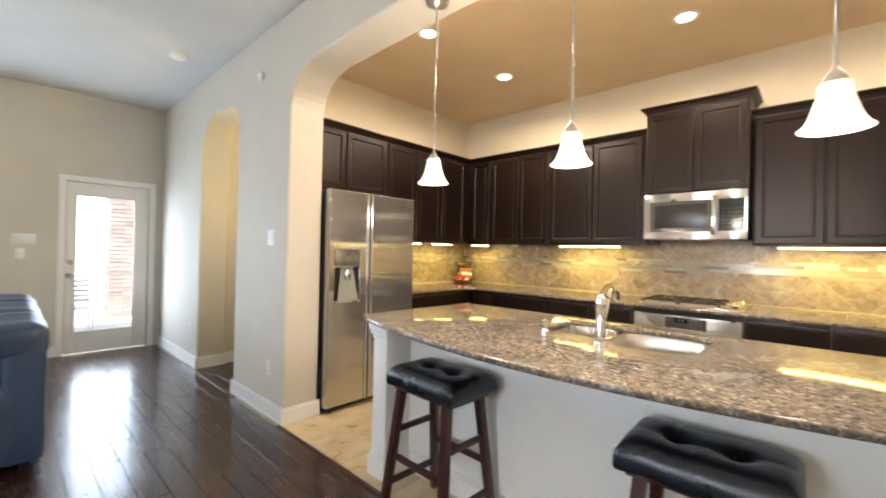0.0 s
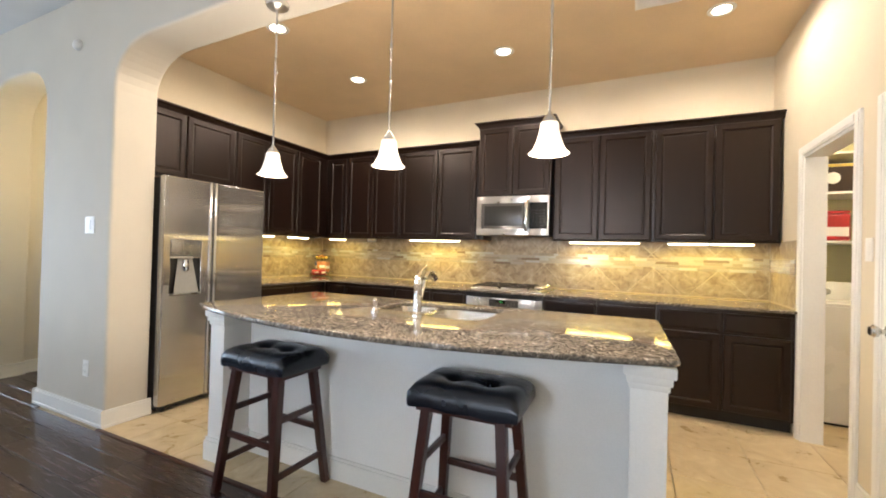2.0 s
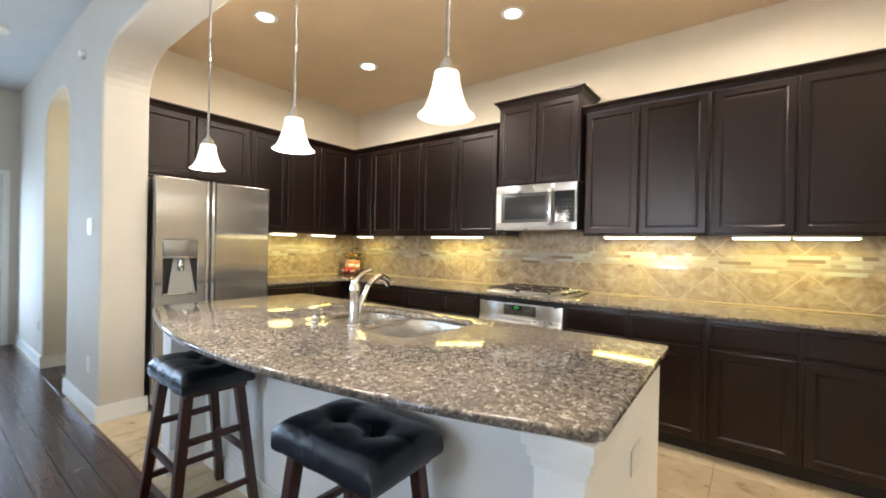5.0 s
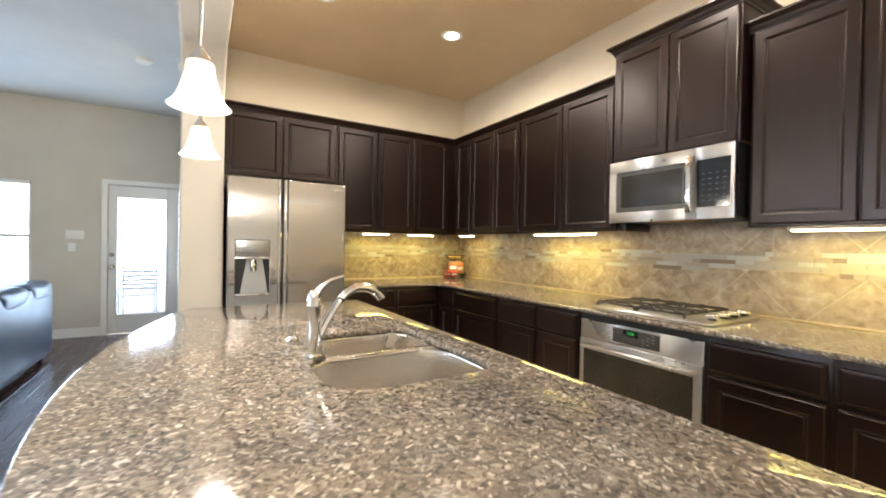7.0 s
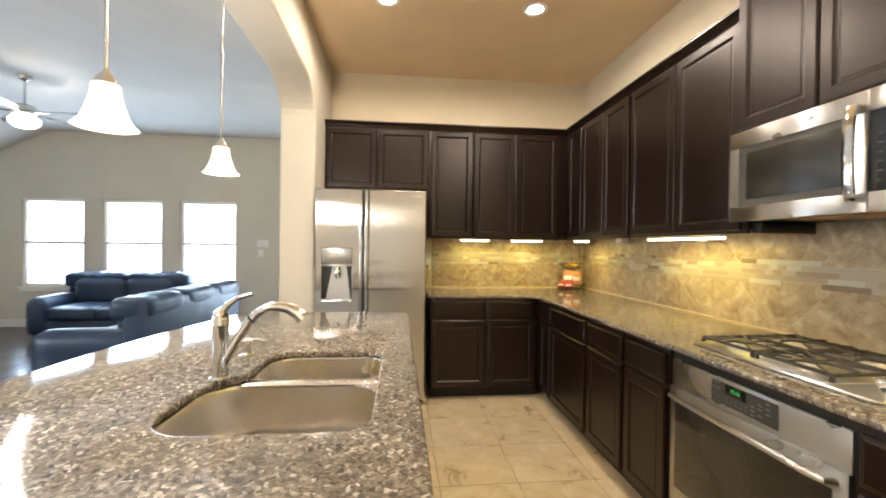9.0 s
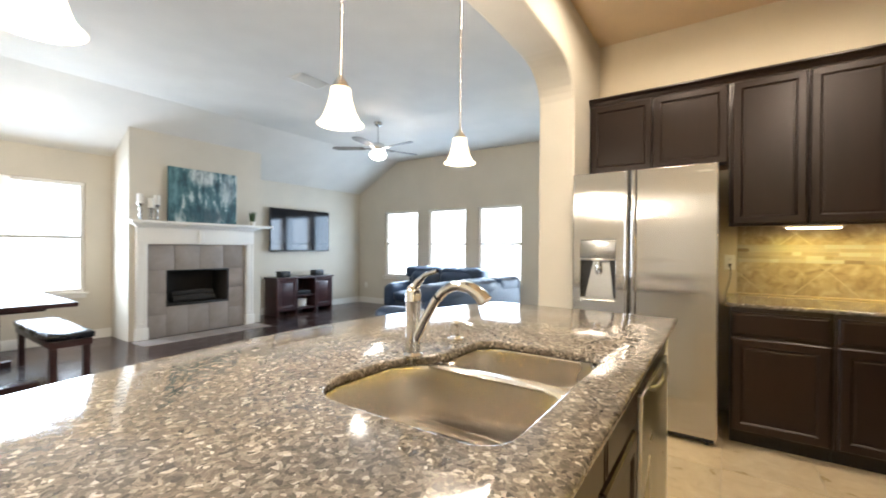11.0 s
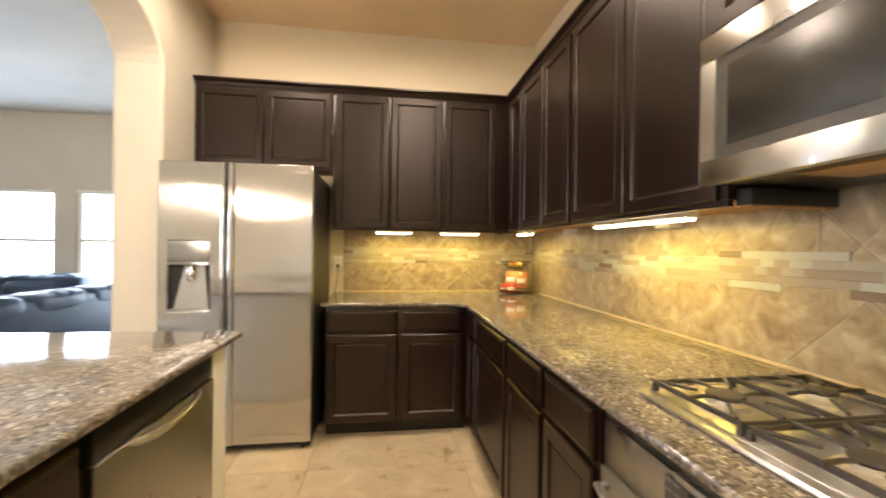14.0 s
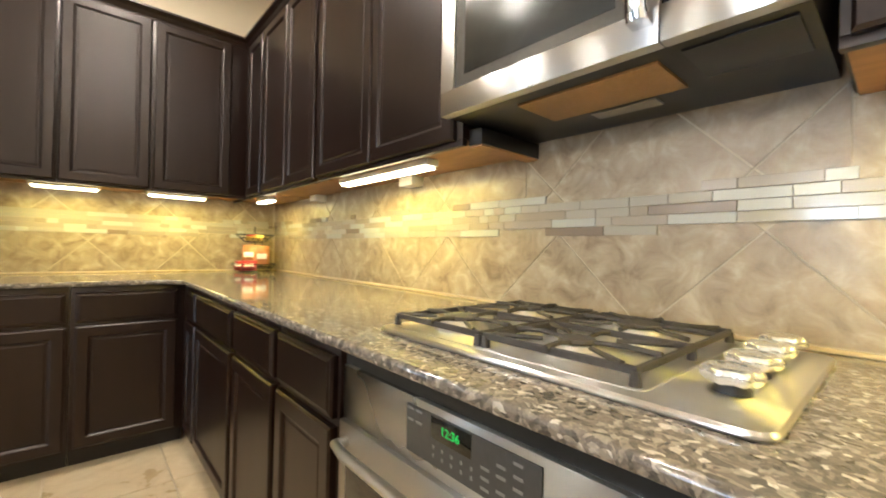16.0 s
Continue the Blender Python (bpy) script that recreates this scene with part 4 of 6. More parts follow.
part("nozzle", tube([(-0.965, 1.945, IT + 0.062), (-0.965, 1.985, IT + 0.066), (-0.965, 2.02, IT + 0.058)], [0.006, 0.0045, 0.003], 10), CHROME, sp)

# ---- fridge ----
fr = thing("refrigerator", (-3.15, 2.27, 0), "stainless side-by-side refrigerator with ice and water dispenser", "refrigerator")
FX, FM = -2.785, 2.203
part("case", box(-3.60, -2.86, 1.822, 2.708, 0.03, 1.785, 0.006), FRIDGESIDE, fr, "dark grey side panels")
part("grille", box(-2.90, -2.84, 1.83, 2.70, 0.012, 0.052, 0.004), BLACK, fr)


def fridge_door(y0, y1, hole=None):
    """A door with a gently rounded front, cut for the dispenser."""
    ys = [y0, *(hole[:2] if hole else ()), y1]
    zs = [0.055, *(hole[2:] if hole else ()), 1.797]
    bm = bmesh.new()
    for i in range(len(ys) - 1):
        for j in range(len(zs) - 1):
            if hole and i == 1 and j == 1:
                continue
            box(-2.85, FX, ys[i], ys[i + 1], zs[j], zs[j + 1], 0, bm)
    bmesh.ops.remove_doubles(bm, verts=bm.verts, dist=1e-5)
    seen = {}
    bm.verts.index_update()
    for f in list(bm.faces):
        seen.setdefault(tuple(sorted(v.index for v in f.verts)), []).append(f)
    bmesh.ops.delete(bm, geom=[f for fs in seen.values() if len(fs) > 1 for f in fs], context="FACES")
    return bm


D = (1.868, 2.108, 0.885, 1.312)
left = part("freezer_door", fridge_door(1.810, FM - 0.006, D), STEEL, fr)
right = part("fridge_door", fridge_door(FM + 0.006, 2.712), STEEL, fr)
for o in (left, right):
    mod = o.modifiers.new("rounded", "BEVEL")
    mod.width, mod.segments, mod.limit_method, mod.angle_limit = 0.007, 3, "ANGLE", radians(50)
for o, y0, y1 in ((left, FM - 0.036, FM - 0.006), (right, FM + 0.006, FM + 0.044)):
    bm = bmesh.new()
    prof = [(0.0005, y0), (0.008, y0 + 0.002), (0.0135, y0 + 0.010), (0.0145, (y0 + y1) / 2), (0.0135, y1 - 0.010), (0.008, y1 - 0.002), (0.0005, y1)]
    lo = [bm.verts.new((FX + o1, y, 0.058)) for o1, y in prof]
    hi = [bm.verts.new((FX + o1, y, 1.794)) for o1, y in prof]
    bm.faces.new(lo)
    bm.faces.new(hi[::-1])
    for k in range(len(prof)):
        bm.faces.new((lo[k], lo[(k + 1) % len(prof)], hi[(k + 1) % len(prof)], hi[k]))
    bmesh.ops.recalc_face_normals(bm, faces=bm.faces)
    part("handle", bm, STEEL, o, "full-height rounded grip strip")
part("seam", box(FX - 0.06, FX - 0.02, FM - 0.0058, FM + 0.0058, 0.06, 1.79), BLACK, fr, "dark gap between the doors")
dp = part("dispenser", box(-2.90, FX - 0.045, D[0], D[1], D[2], D[3]), BLACK, fr, "black recessed ice and water dispenser")
part("control_panel", box(FX - 0.045, FX + 0.004, D[0], D[1], 1.180, 1.312, 0.003), plain("grey_dispenser_panel", (0.34, 0.34, 0.335), 0.22, 0.8, 90, 0.1, 0), dp)
part("trim", box(FX - 0.03, FX + 0.007, D[0], D[1], 1.168, 1.180, 0.002), STEELX, dp)
part("back_plate", prism([(FX - 0.043, 1.95, 1.168), (FX - 0.043, 2.06, 1.168), (FX - 0.008, 2.098, 0.893), (FX - 0.008, 1.90, 0.893)], (0.003, 0, 0.003)), plain("grey_dispenser_plastic", (0.30, 0.30, 0.295), 0.35, 0.2, 90, 0.1, 0), dp)
part("spout", lathe([(0.02, -0.09), (0.026, -0.07), (0.026, -0.03), (0.02, 0.0)], (FX - 0.02, 1.995, 1.158), 18), CHROME, dp)
part("drip_tray", box(FX - 0.045, FX + 0.004, D[0], D[1], D[2], D[2] + 0.008, 0.002), STEELX, dp)
part("badge", box(FX, FX + 0.0015, 2.60, 2.68, 1.745, 1.757), NICKEL, fr)
for y in (1.87, 2.66):
    part("caster", lathe([(0.022, -0.012), (0.025, -0.008), (0.025, 0.008), (0.022, 0.012)], (-2.84, y, 0.025), 16, "y"), BLACK, fr)

# ---- oven, hob, microwave ----
ov = thing("wall_oven", (-0.745, 3.75, 0.12), "stainless built-in oven under the hob with lit clock", "oven")
OX0, OX1, OY = -1.118, -0.372, 3.750
part("case", box(OX0 - 0.008, OX1 + 0.008, OY + 0.004, 4.3, 0.1, 0.8885), BLACK, ov)
part("toe_kick", box(OX0 - 0.012, OX1 + 0.008, OY + 0.08, OY + 0.12, 0.0, 0.1), TOE, ov)
part("lower_trim", box(OX0, OX1, OY, OY + 0.012, 0.105, 0.155, 0.003), STEELX, ov)
cp = part("control_panel", box(OX0, OX1, OY - 0.006, OY + 0.012, 0.728, 0.845, 0.003), STEELX, ov)
part("display", box(-0.880, -0.592, OY - 0.0085, OY - 0.006, 0.748, 0.832, 0.001), DISPLAY, cp, "dark grey key panel")
part("clock_window", box(-0.812, -0.718, OY - 0.0091, OY - 0.0084, 0.792, 0.829, 0.0002), DARKGLASS, cp, "black glass clock window")
dr = part("door", box(OX0, OX1, OY - 0.016, OY + 0.012, 0.162, 0.728, 0.005), STEELX, ov)
part("window", box(OX0 + 0.035, OX1 - 0.042, OY - 0.0185, OY - 0.016, 0.285, 0.665, 0.001), OVENGLASS, dr, "smoked glass oven window")
part("handle", tube([(OX0 + 0.035, OY - 0.014, 0.69), (OX0 + 0.04, OY - 0.045, 0.693), (OX0 + 0.09, OY - 0.055, 0.694), (OX1 - 0.09, OY - 0.055, 0.694), (OX1 - 0.04, OY - 0.045, 0.693), (OX1 - 0.035, OY - 0.014, 0.69)], 0.011, 14), STEELX, dr)
part("badge", lathe([(0.013, 0), (0.013, -0.002), (0.011, -0.0028)], (-0.70, OY - 0.016, 0.222), 24, "y"), NICKEL, dr)


def text_on(words, size, m, material, parent, name="lettering"):
    c = bpy.data.curves.new(name, "FONT")
    c.body, c.size, c.align_x, c.align_y, c.extrude = words, size, "CENTER", "CENTER", 0.0003
    tmp = bpy.data.objects.new(name, c)
    me = bpy.data.meshes.new_from_object(tmp)
    bpy.data.objects.remove(tmp)
    me.materials.clear()
    me.materials.append(material)
    ob = new(name, me)
    ob.parent = parent
    ob.matrix_local = Matrix.Translation(-root(parent).location) @ m
    return ob


text_on("12:36", 0.020, pose(-0.765, OY - 0.0095, 0.811, 90), GREENLED, cp, "clock")
MARK = plain("pale_key_print", (0.20, 0.20, 0.20), 0.5, 0, 60, 0.05, 0)
rng = random.Random(4)
bm = bmesh.new()
for k in range(5):
    for j in range(2):
        x, z = -0.805 + 0.022 * k, 0.779 - 0.014 * j
        box(x - 0.002, x + 0.002, OY - 0.0092, OY - 0.0084, z - 0.003, z + 0.003, 0, bm)
for x, z in ((-0.868, 0.835), (-0.845, 0.835), (-0.868, 0.815), (-0.845, 0.815), (-0.69, 0.80), (-0.69, 0.785), (-0.66, 0.815), (-0.66, 0.80), (-0.63, 0.83), (-0.63, 0.812), (-0.63, 0.795), (-0.66, 0.778), (-0.69, 0.77)):
    box(x - 0.008, x + 0.008, OY - 0.0092, OY - 0.0084, z - 0.0122, z - 0.0078, 0, bm)
tagged(part("key_print", bm, MARK, cp), kind="stuff")

hb = thing("gas_hob", (-0.745, 4.09, CT), "stainless four-burner gas hob with cast-iron grates", "hob")
HX0, HX1, HY0, HY1 = -1.112, -0.372, 3.820, 4.355
bm = prism([(x, y, CT + 0.0005) for x, y in rounded(HX0, HX1, HY0, HY1, 0.03)], (0, 0, 0.011))
part("tray", bm, HOBSTEEL, hb).modifiers.new("rounded", "BEVEL").width = 0.004
part("well", prism([(x, y, CT + 0.0115) for x, y in rounded(HX0 + 0.03, -0.515, HY0 + 0.03, HY1 - 0.03, 0.02)], (0, 0, 0.0015)), HOBSTEEL, hb)
HZ = CT + 0.013
for x, y, r in ((-0.97, 3.96, 0.042), (-0.97, 4.22, 0.034), (-0.675, 3.96, 0.034), (-0.675, 4.22, 0.048)):
    b = part("burner", lathe([(r + 0.022, 0), (r + 0.022, 0.006), (r + 0.004, 0.011), (r + 0.002, 0.02), (r - 0.012, 0.022)], (x, y, HZ), 26), ALU, hb, "pale aluminium burner")
    part("cap", lathe([(r - 0.002, 0.022), (r, 0.025), (r - 0.003, 0.030), (0.006, 0.032)], (x, y, HZ), 26), IRON, b)
for gx0, gx1 in ((-1.092, -0.822), (-0.812, -0.528)):
    g = part("grate", bmesh.new(), IRON, hb, "black cast-iron grate")
    bm = bmesh.new()
    y0, y1, zt, w = 3.862, 4.318, CT + 0.040, 0.0042
    for x in (gx0, gx1 - 2 * w):
        box(x, x + 2 * w, y0, y1, zt - 0.012, zt, 0.003, bm)
    for y in (y0, (y0 + y1) / 2 - w, y1 - 2 * w):
        box(gx0, gx1, y, y + 2 * w, zt - 0.012, zt + 0.001, 0.003, bm)
    cx = (gx0 + gx1) / 2
    for cy in (3.96, 4.22):
        for dx, dy in ((1, 0), (-1, 0), (0, 1), (0, -1)):
            a, b = Vector((cx + dx * 0.03, cy + dy * 0.03, zt)), Vector((cx + dx * (gx1 - gx0) / 2 * 0.97, cy + dy * 0.105, zt))
            tube([a, a.lerp(b, 0.5) + Vector((0, 0, 0.003)), b], [0.004, 0.0048, 0.0055], 8, bm)
        for sx, sy in ((1, 1), (-1, 1), (1, -1), (-1, -1)):
            tube([(cx + sx * 0.045, cy + sy * 0.045, zt), (cx + sx * 0.12, cy + sy * 0.095, zt)], [0.004, 0.005], 8, bm)
    for x in (gx0 + w, gx1 - w):
        for y in (y0 + w, (y0 + y1) / 2, y1 - w):
            tube([(x, y, zt - 0.006), (x, y, HZ)], [0.0075, 0.009], 8, bm)
    bm.transform(Matrix.Translation(-hb.location))
    bmesh.ops.recalc_face_normals(bm, faces=bm.faces)
    bm.to_mesh(g.data)
    bm.free()
for y in (3.955, 4.07, 4.185, 4.30):
    k = part("knob", lathe([(0.019, 0.011), (0.028, 0.013), (0.034, 0.019), (0.035, 0.028), (0.032, 0.033), (0.026, 0.035), (0.020, 0.032), (0.006, 0.031)], (-0.443, y, CT + 0.0117), 56), KNOB, hb, "polished metal knob")
    part("skirt", lathe([(0.023, 0), (0.023, 0.005), (0.018, 0.012)], (-0.443, y, CT + 0.0117), 24), BLACK, k, "black knob skirt")
    me = k.data
    for v in me.vertices:
        d = Vector((v.co.x + hb.location.x + 0.443, v.co.y + hb.location.y - y, 0))
        a = 1 + 0.09 * math.cos(7 * math.atan2(d.y, d.x))
        v.co.x += d.x * (a - 1)
        v.co.y += d.y * (a - 1)

mw = thing("microwave", (-0.76, 4.24, 1.467), "stainless over-range microwave with dark glass door", "microwave")
MX0, MX1, MY, MZ0, MZ1 = -1.14, -0.382, 4.028, 1.467, 1.868
part("case", box(MX0, MX1, MY + 0.03, YN - 0.008, MZ0 + 0.004, MZ1, 0.003), BLACK, mw)
bm = box(MX0, -0.575, MY, MY + 0.03, MZ0, MZ0 + 0.065, 0.003)
box(MX0, -0.575, MY, MY + 0.03, MZ1 - 0.072, MZ1, 0.003, bm)
box(MX0, MX0 + 0.05, MY, MY + 0.03, MZ0 + 0.065, MZ1 - 0.072, 0, bm)
md = part("door", box(-0.625, -0.575, MY + 0.002, MY + 0.03, MZ0 + 0.065, MZ1 - 0.072, 0, bm), STEELX, mw)
part("window", box(MX0 + 0.05, -0.625, MY + 0.006, MY + 0.028, MZ0 + 0.065, MZ1 - 0.072), MWGLASS, md, "dark glass window")
part("window_mesh", rings("south", MY + 0.006, MX0 + 0.085, -0.655, MZ0 + 0.095, MZ1 - 0.10, [(0, 0), (0, 0.0012), (0.001, 0.0015)]), MWMESH, md)
bm = bmesh.new()
rows = []
for z, out in ((0.034, 0.0), (0.036, 0.030), (0.060, 0.038), (0.12, 0.044), (0.195, 0.046), (0.27, 0.044), (0.33, 0.038), (0.354, 0.030), (0.356, 0.0)):
    c = Vector((-0.602, MY - out, MZ0 + z))
    rows.append([bm.verts.new(c + Vector((a * 0.017, b, 0))) for a, b in ((-1, 0.010), (-1, 0.002), (-0.55, -0.004), (0.55, -0.004), (1, 0.002), (1, 0.010))])
for r0, r1 in zip(rows, rows[1:]):
    for k in range(6):
        bm.faces.new((r0[k], r0[(k + 1) % 6], r1[(k + 1) % 6], r1[k]))
bm.faces.new(rows[0])
bm.faces.new(rows[-1][::-1])
bmesh.ops.recalc_face_normals(bm, faces=bm.faces)
part("handle", bm, CHROME, md, "broad bowed chrome handle")
bm = box(-0.573, MX1, MY, MY + 0.03, MZ0, MZ0 + 0.065, 0.003)
box(-0.573, MX1, MY, MY + 0.03, MZ1 - 0.072, MZ1, 0.003, bm)
box(MX1 - 0.018, MX1, MY, MY + 0.03, MZ0 + 0.065, MZ1 - 0.072, 0, bm)
pn = part("panel_frame", bm, STEELX, mw)
part("keypad", box(-0.573, MX1 - 0.018, MY + 0.004, MY + 0.028, MZ0 + 0.065, MZ1 - 0.072), DARKGLASS, pn, "black keypad")
bm = bmesh.new()
for i in range(4):
    for j in range(6):
        x, z = -0.54 + 0.036 * i, MZ0 + 0.10 + 0.03 * j
        box(x - 0.008, x + 0.008, MY + 0.003, MY + 0.0045, z - 0.002, z + 0.002, 0, bm)
tagged(part("key_print", bm, plain("dim_key_print", (0.07, 0.07, 0.07), 0.5, 0, 60, 0.05, 0), pn), kind="stuff")
part("badge", lathe([(0.011, 0), (0.011, 0.002), (0.009, 0.0025)], (-0.76, MY, MZ1 - 0.036), 20, "y"), CHROME, mw)
ft = part("filter", box(-0.935, -0.605, 4.105, 4.268, MZ0 - 0.002, MZ0 + 0.006, 0.001), plain("golden_filter_mesh", (0.45, 0.27, 0.11), 0.4, 0.6, 300, 0.35, 0.5), mw, "golden grease filter")
part("lamp_cover", box(-0.84, -0.68, 4.29, 4.34, MZ0 - 0.001, MZ0 + 0.006, 0.001), plain("clouded_lens", (0.2, 0.19, 0.17), 0.3, 0, 80, 0.1, 0), mw)
part("charcoal_grille", box(-0.56, -0.40, 4.09, 4.245, MZ0 - 0.001, MZ0 + 0.006, 0.001), BLACK, mw)
bk = thing("filler_box", (-1.15, 4.4, 1.412), "black filler strip between wall cabinet and microwave", "filler strip")
part("body", box(-1.164, -1.112, 4.165, YN - 0.010, 1.418, 1.4665, 0.002), BLACK, bk)
part("underside", box(-1.164, -1.116, 4.17, YN - 0.011, 1.413, 1.4178), CABIN, bk, "bare plywood underside")

# ---- kitchen lamps ----
def pendant(x):
    ob = thing("pendant_lamp", (x, 1.632, 1.68), "lit bell-shaped frosted glass pendant on a nickel rod", "pendant lamp", "pendants over the island")
    part("canopy", lathe([(0.012, -0.045), (0.03, -0.035), (0.058, -0.022), (0.064, -0.006), (0.064, 0)], (x, 1.632, 2.667), 28), NICKEL, ob)
    part("rod", tube([(x, 1.632, 1.847), (x, 1.632, 2.28), (x, 1.632, 2.64)], 0.0055, 10), NICKEL, ob)
    part("coupling", tube([(x, 1.632, 2.26), (x, 1.632, 2.29)], 0.0075, 10), NICKEL, ob)
    part("cap", lathe([(0.007, 0.045), (0.011, 0.035), (0.022, 0.022), (0.030, 0.006), (0.032, -0.004), (0.027, -0.008)], (x, 1.632, 1.809), 24), NICKEL, ob)
    bell = [(0.0265, 1.8093), (0.0350, 1.8069), (0.0378, 1.7971), (0.0383, 1.7832), (0.0425, 1.7636), (0.0491, 1.7414), (0.0558, 1.7202), (0.0633, 1.7023), (0.0728, 1.6892), (0.0832, 1.6810)]
    bm = lathe([(r, z - 1.68) for r, z in bell] + [(r - 0.004, z - 1.681) for r, z in bell[::-1]], (x, 1.632, 1.68), 36)
    for f in [f for f in bm.faces if len(f.verts) > 4]:
        bm.faces.remove(f)
    s = part("shade", bm, SHADE, ob, "glowing frosted glass shade")
    s.visible_shadow = False
    return ob


for x in PENDANTS:
    pendant(x)
for x, y in CANS:
    ob = thing("recessed_light", (x, y, H), "lit recessed ceiling light with white ring", "ceiling light", "kitchen recessed lights")
    part("ring", lathe([(0.062, -0.002), (0.066, -0.006), (0.088, -0.005), (0.092, 0.0), (0.06, 0.0)], (x, y, H - 0.0005), 32), TRIM, ob)
    part("lens", lathe([(0.060, -0.0015), (0.055, -0.004), (0.004, -0.006)], (x, y, H - 0.0005), 32), BULB, ob, "glowing lens")
for x, y, n, axis in STRIPS:
    ob = thing("strip_light", (x, y, 1.40), "lit slim under-cabinet strip light", "strip light", "under-cabinet lights")
    a, b = (n / 2, 0.027) if axis == "x" else (0.027, n / 2)
    part("housing", box(x - a, x + a, y - b, y + b, 1.405, 1.4305, 0.004), TRIM, ob)
    part("diffuser", box(x - a * 0.95, x + a * 0.95, y - b * 0.9, y + b * 0.9, 1.396, 1.405, 0.003), STRIPLIT, ob, "glowing diffuser")
for x in (-1.78, -2.75):
    ob = thing("junction_box", (x, 4.41, 1.38), "small white power box under the cabinet", "power box")
    part("body", box(x - 0.05, x + 0.05, 4.38, YN - 0.008, 1.388, 1.4305, 0.006), PLASTIC, ob)
ob = thing("ceiling_vent", (0.51, 3.14, H), "white metal ceiling vent", "vent")
part("frame", box(0.36, 0.66, 3.05, 3.235, H - 0.008, H - 0.001, 0.003), TRIM, ob)
for k in range(6):
    part("slat", box(0.38, 0.64, 3.072 + 0.026 * k, 3.084 + 0.026 * k, H - 0.013, H - 0.008), TRIM, ob)


# ---- bar stools ----
def stool(x, y, turn=0.0):
    ob = thing("bar_stool", (0, 0, 0), "cherry-stained wooden stool with tufted black leather seat", "stool", "stools at the island")
    W, D = 0.232, 0.158
    bm = bmesh.new()
    nx, ny = 26, 18
    grid = []
    for i in range(nx + 1):
        row = []
        for j in range(ny + 1):
            u, v = -1 + 2 * i / nx, -1 + 2 * j / ny
            edge = (1 - abs(u) ** 7) * (1 - abs(v) ** 6)
            z = 0.694 + 0.048 * max(0.0, edge) ** 0.45
            for bx in (-0.36, 0.36):
                d2 = ((u - bx) * W) ** 2 + (v * D) ** 2
                z -= 0.034 * math.exp(-d2 / 0.0007) + 0.012 * math.exp(-d2 / 0.005)
                z -= 0.006 * math.exp(-((u - bx) * W) ** 2 / 0.00012) * abs(v)
            z -= 0.010 * math.exp(-(v * D) ** 2 / 0.0002) * (1 if abs(u) < 0.36 else 0.3)
            z += 0.006 * u * u
            k = 1 - 0.02 * (1 - edge)
            row.append(bm.verts.new((u * W * k, v * D * k, z)))
        grid.append(row)
    for i in range(nx):
        for j in range(ny):
            bm.faces.new((grid[i][j], grid[i + 1][j], grid[i + 1][j + 1], grid[i][j + 1]))
    rim = [grid[i][0] for i in range(nx + 1)] + [grid[nx][j] for j in range(1, ny + 1)] + [grid[i][ny] for i in range(nx - 1, -1, -1)] + [grid[0][j] for j in range(ny - 1, 0, -1)]
    prev = rim
    for s, z in ((1.010, 0.676), (1.008, 0.654), (0.985, 0.644)):
        cur = [bm.verts.new((v.co.x * s, v.co.y * s, z + 0.004 * math.sin(9 * v.co.x * 4))) for v in rim]
        for k in range(len(rim)):
            bm.faces.new((prev[k], prev[(k + 1) % len(rim)], cur[(k + 1) % len(rim)], cur[k]))
        prev = cur
    bm.faces.new(prev)
    part("seat", bm, LEATHER, ob, "tufted black leather seat", 60)
    for bx in (-0.36, 0.36):
        part("button", lathe([(0.011, -0.004), (0.010, 0.002), (0.004, 0.005)], (bx * W, 0, 0.698), 14), LEATHER, ob)
    part("seat_frame", box(-0.200, 0.200, -0.130, 0.130, 0.622, 0.648, 0.004), STOOLWOOD, ob)

    def leg_at(sx, sy, z):
        f = z / 0.58
        return Vector((sx * (0.205 - 0.045 * f), sy * (0.178 - 0.062 * f), z))
    for sx in (-1, 1):
        for sy in (-1, 1):
            bm = bmesh.new()
            rows = []
            for z, h in ((0.0, 0.0165), (0.003, 0.0185), (0.640, 0.021)):
                c = leg_at(sx, sy, z)
                rows.append([bm.verts.new(c + Vector((a * h, b * h, 0))) for a, b in ((-1, -1), (1, -1), (1, 1), (-1, 1))])
            for r0, r1 in zip(rows, rows[1:]):
                for k in range(4):
                    bm.faces.new((r0[k], r0[(k + 1) % 4], r1[(k + 1) % 4], r1[k]))
            bm.faces.new(rows[0])
            bm.faces.new(rows[-1])
            bmesh.ops.bevel(bm, geom=[e for e in bm.edges if abs(e.verts[0].co.z - e.verts[1].co.z) > 0.1], offset=0.003, segments=2, affect="EDGES")
            part("leg", bm, STOOLWOOD, ob)
    for a, b, z in (((-1, -1), (1, -1), 0.30), ((-1, 1), (1, 1), 0.30), ((-1, -1), (-1, 1), 0.16), ((1, -1), (1, 1), 0.16), ((-1, -1), (-1, 1), 0.42), ((1, -1), (1, 1), 0.42)):
        p, q = leg_at(*a, z), leg_at(*b, z)
        if a[1] == b[1]:
            bm = box(p.x, q.x, p.y - 0.009, p.y + 0.009, z - 0.015, z + 0.015, 0.003)
        else:
            bm = box(p.x - 0.009, p.x + 0.009, p.y, q.y, z - 0.015, z + 0.015, 0.003)
        part("stretcher", bm, STOOLWOOD, ob)
    ob.matrix_basis = pose(x, y, 0.0, 0, 0, turn)
    return ob


s1 = stool(-1.32, 1.55, -2)
copy_thing(s1, pose(-0.197, 1.558, 0.0, 0, 0, 1.5))

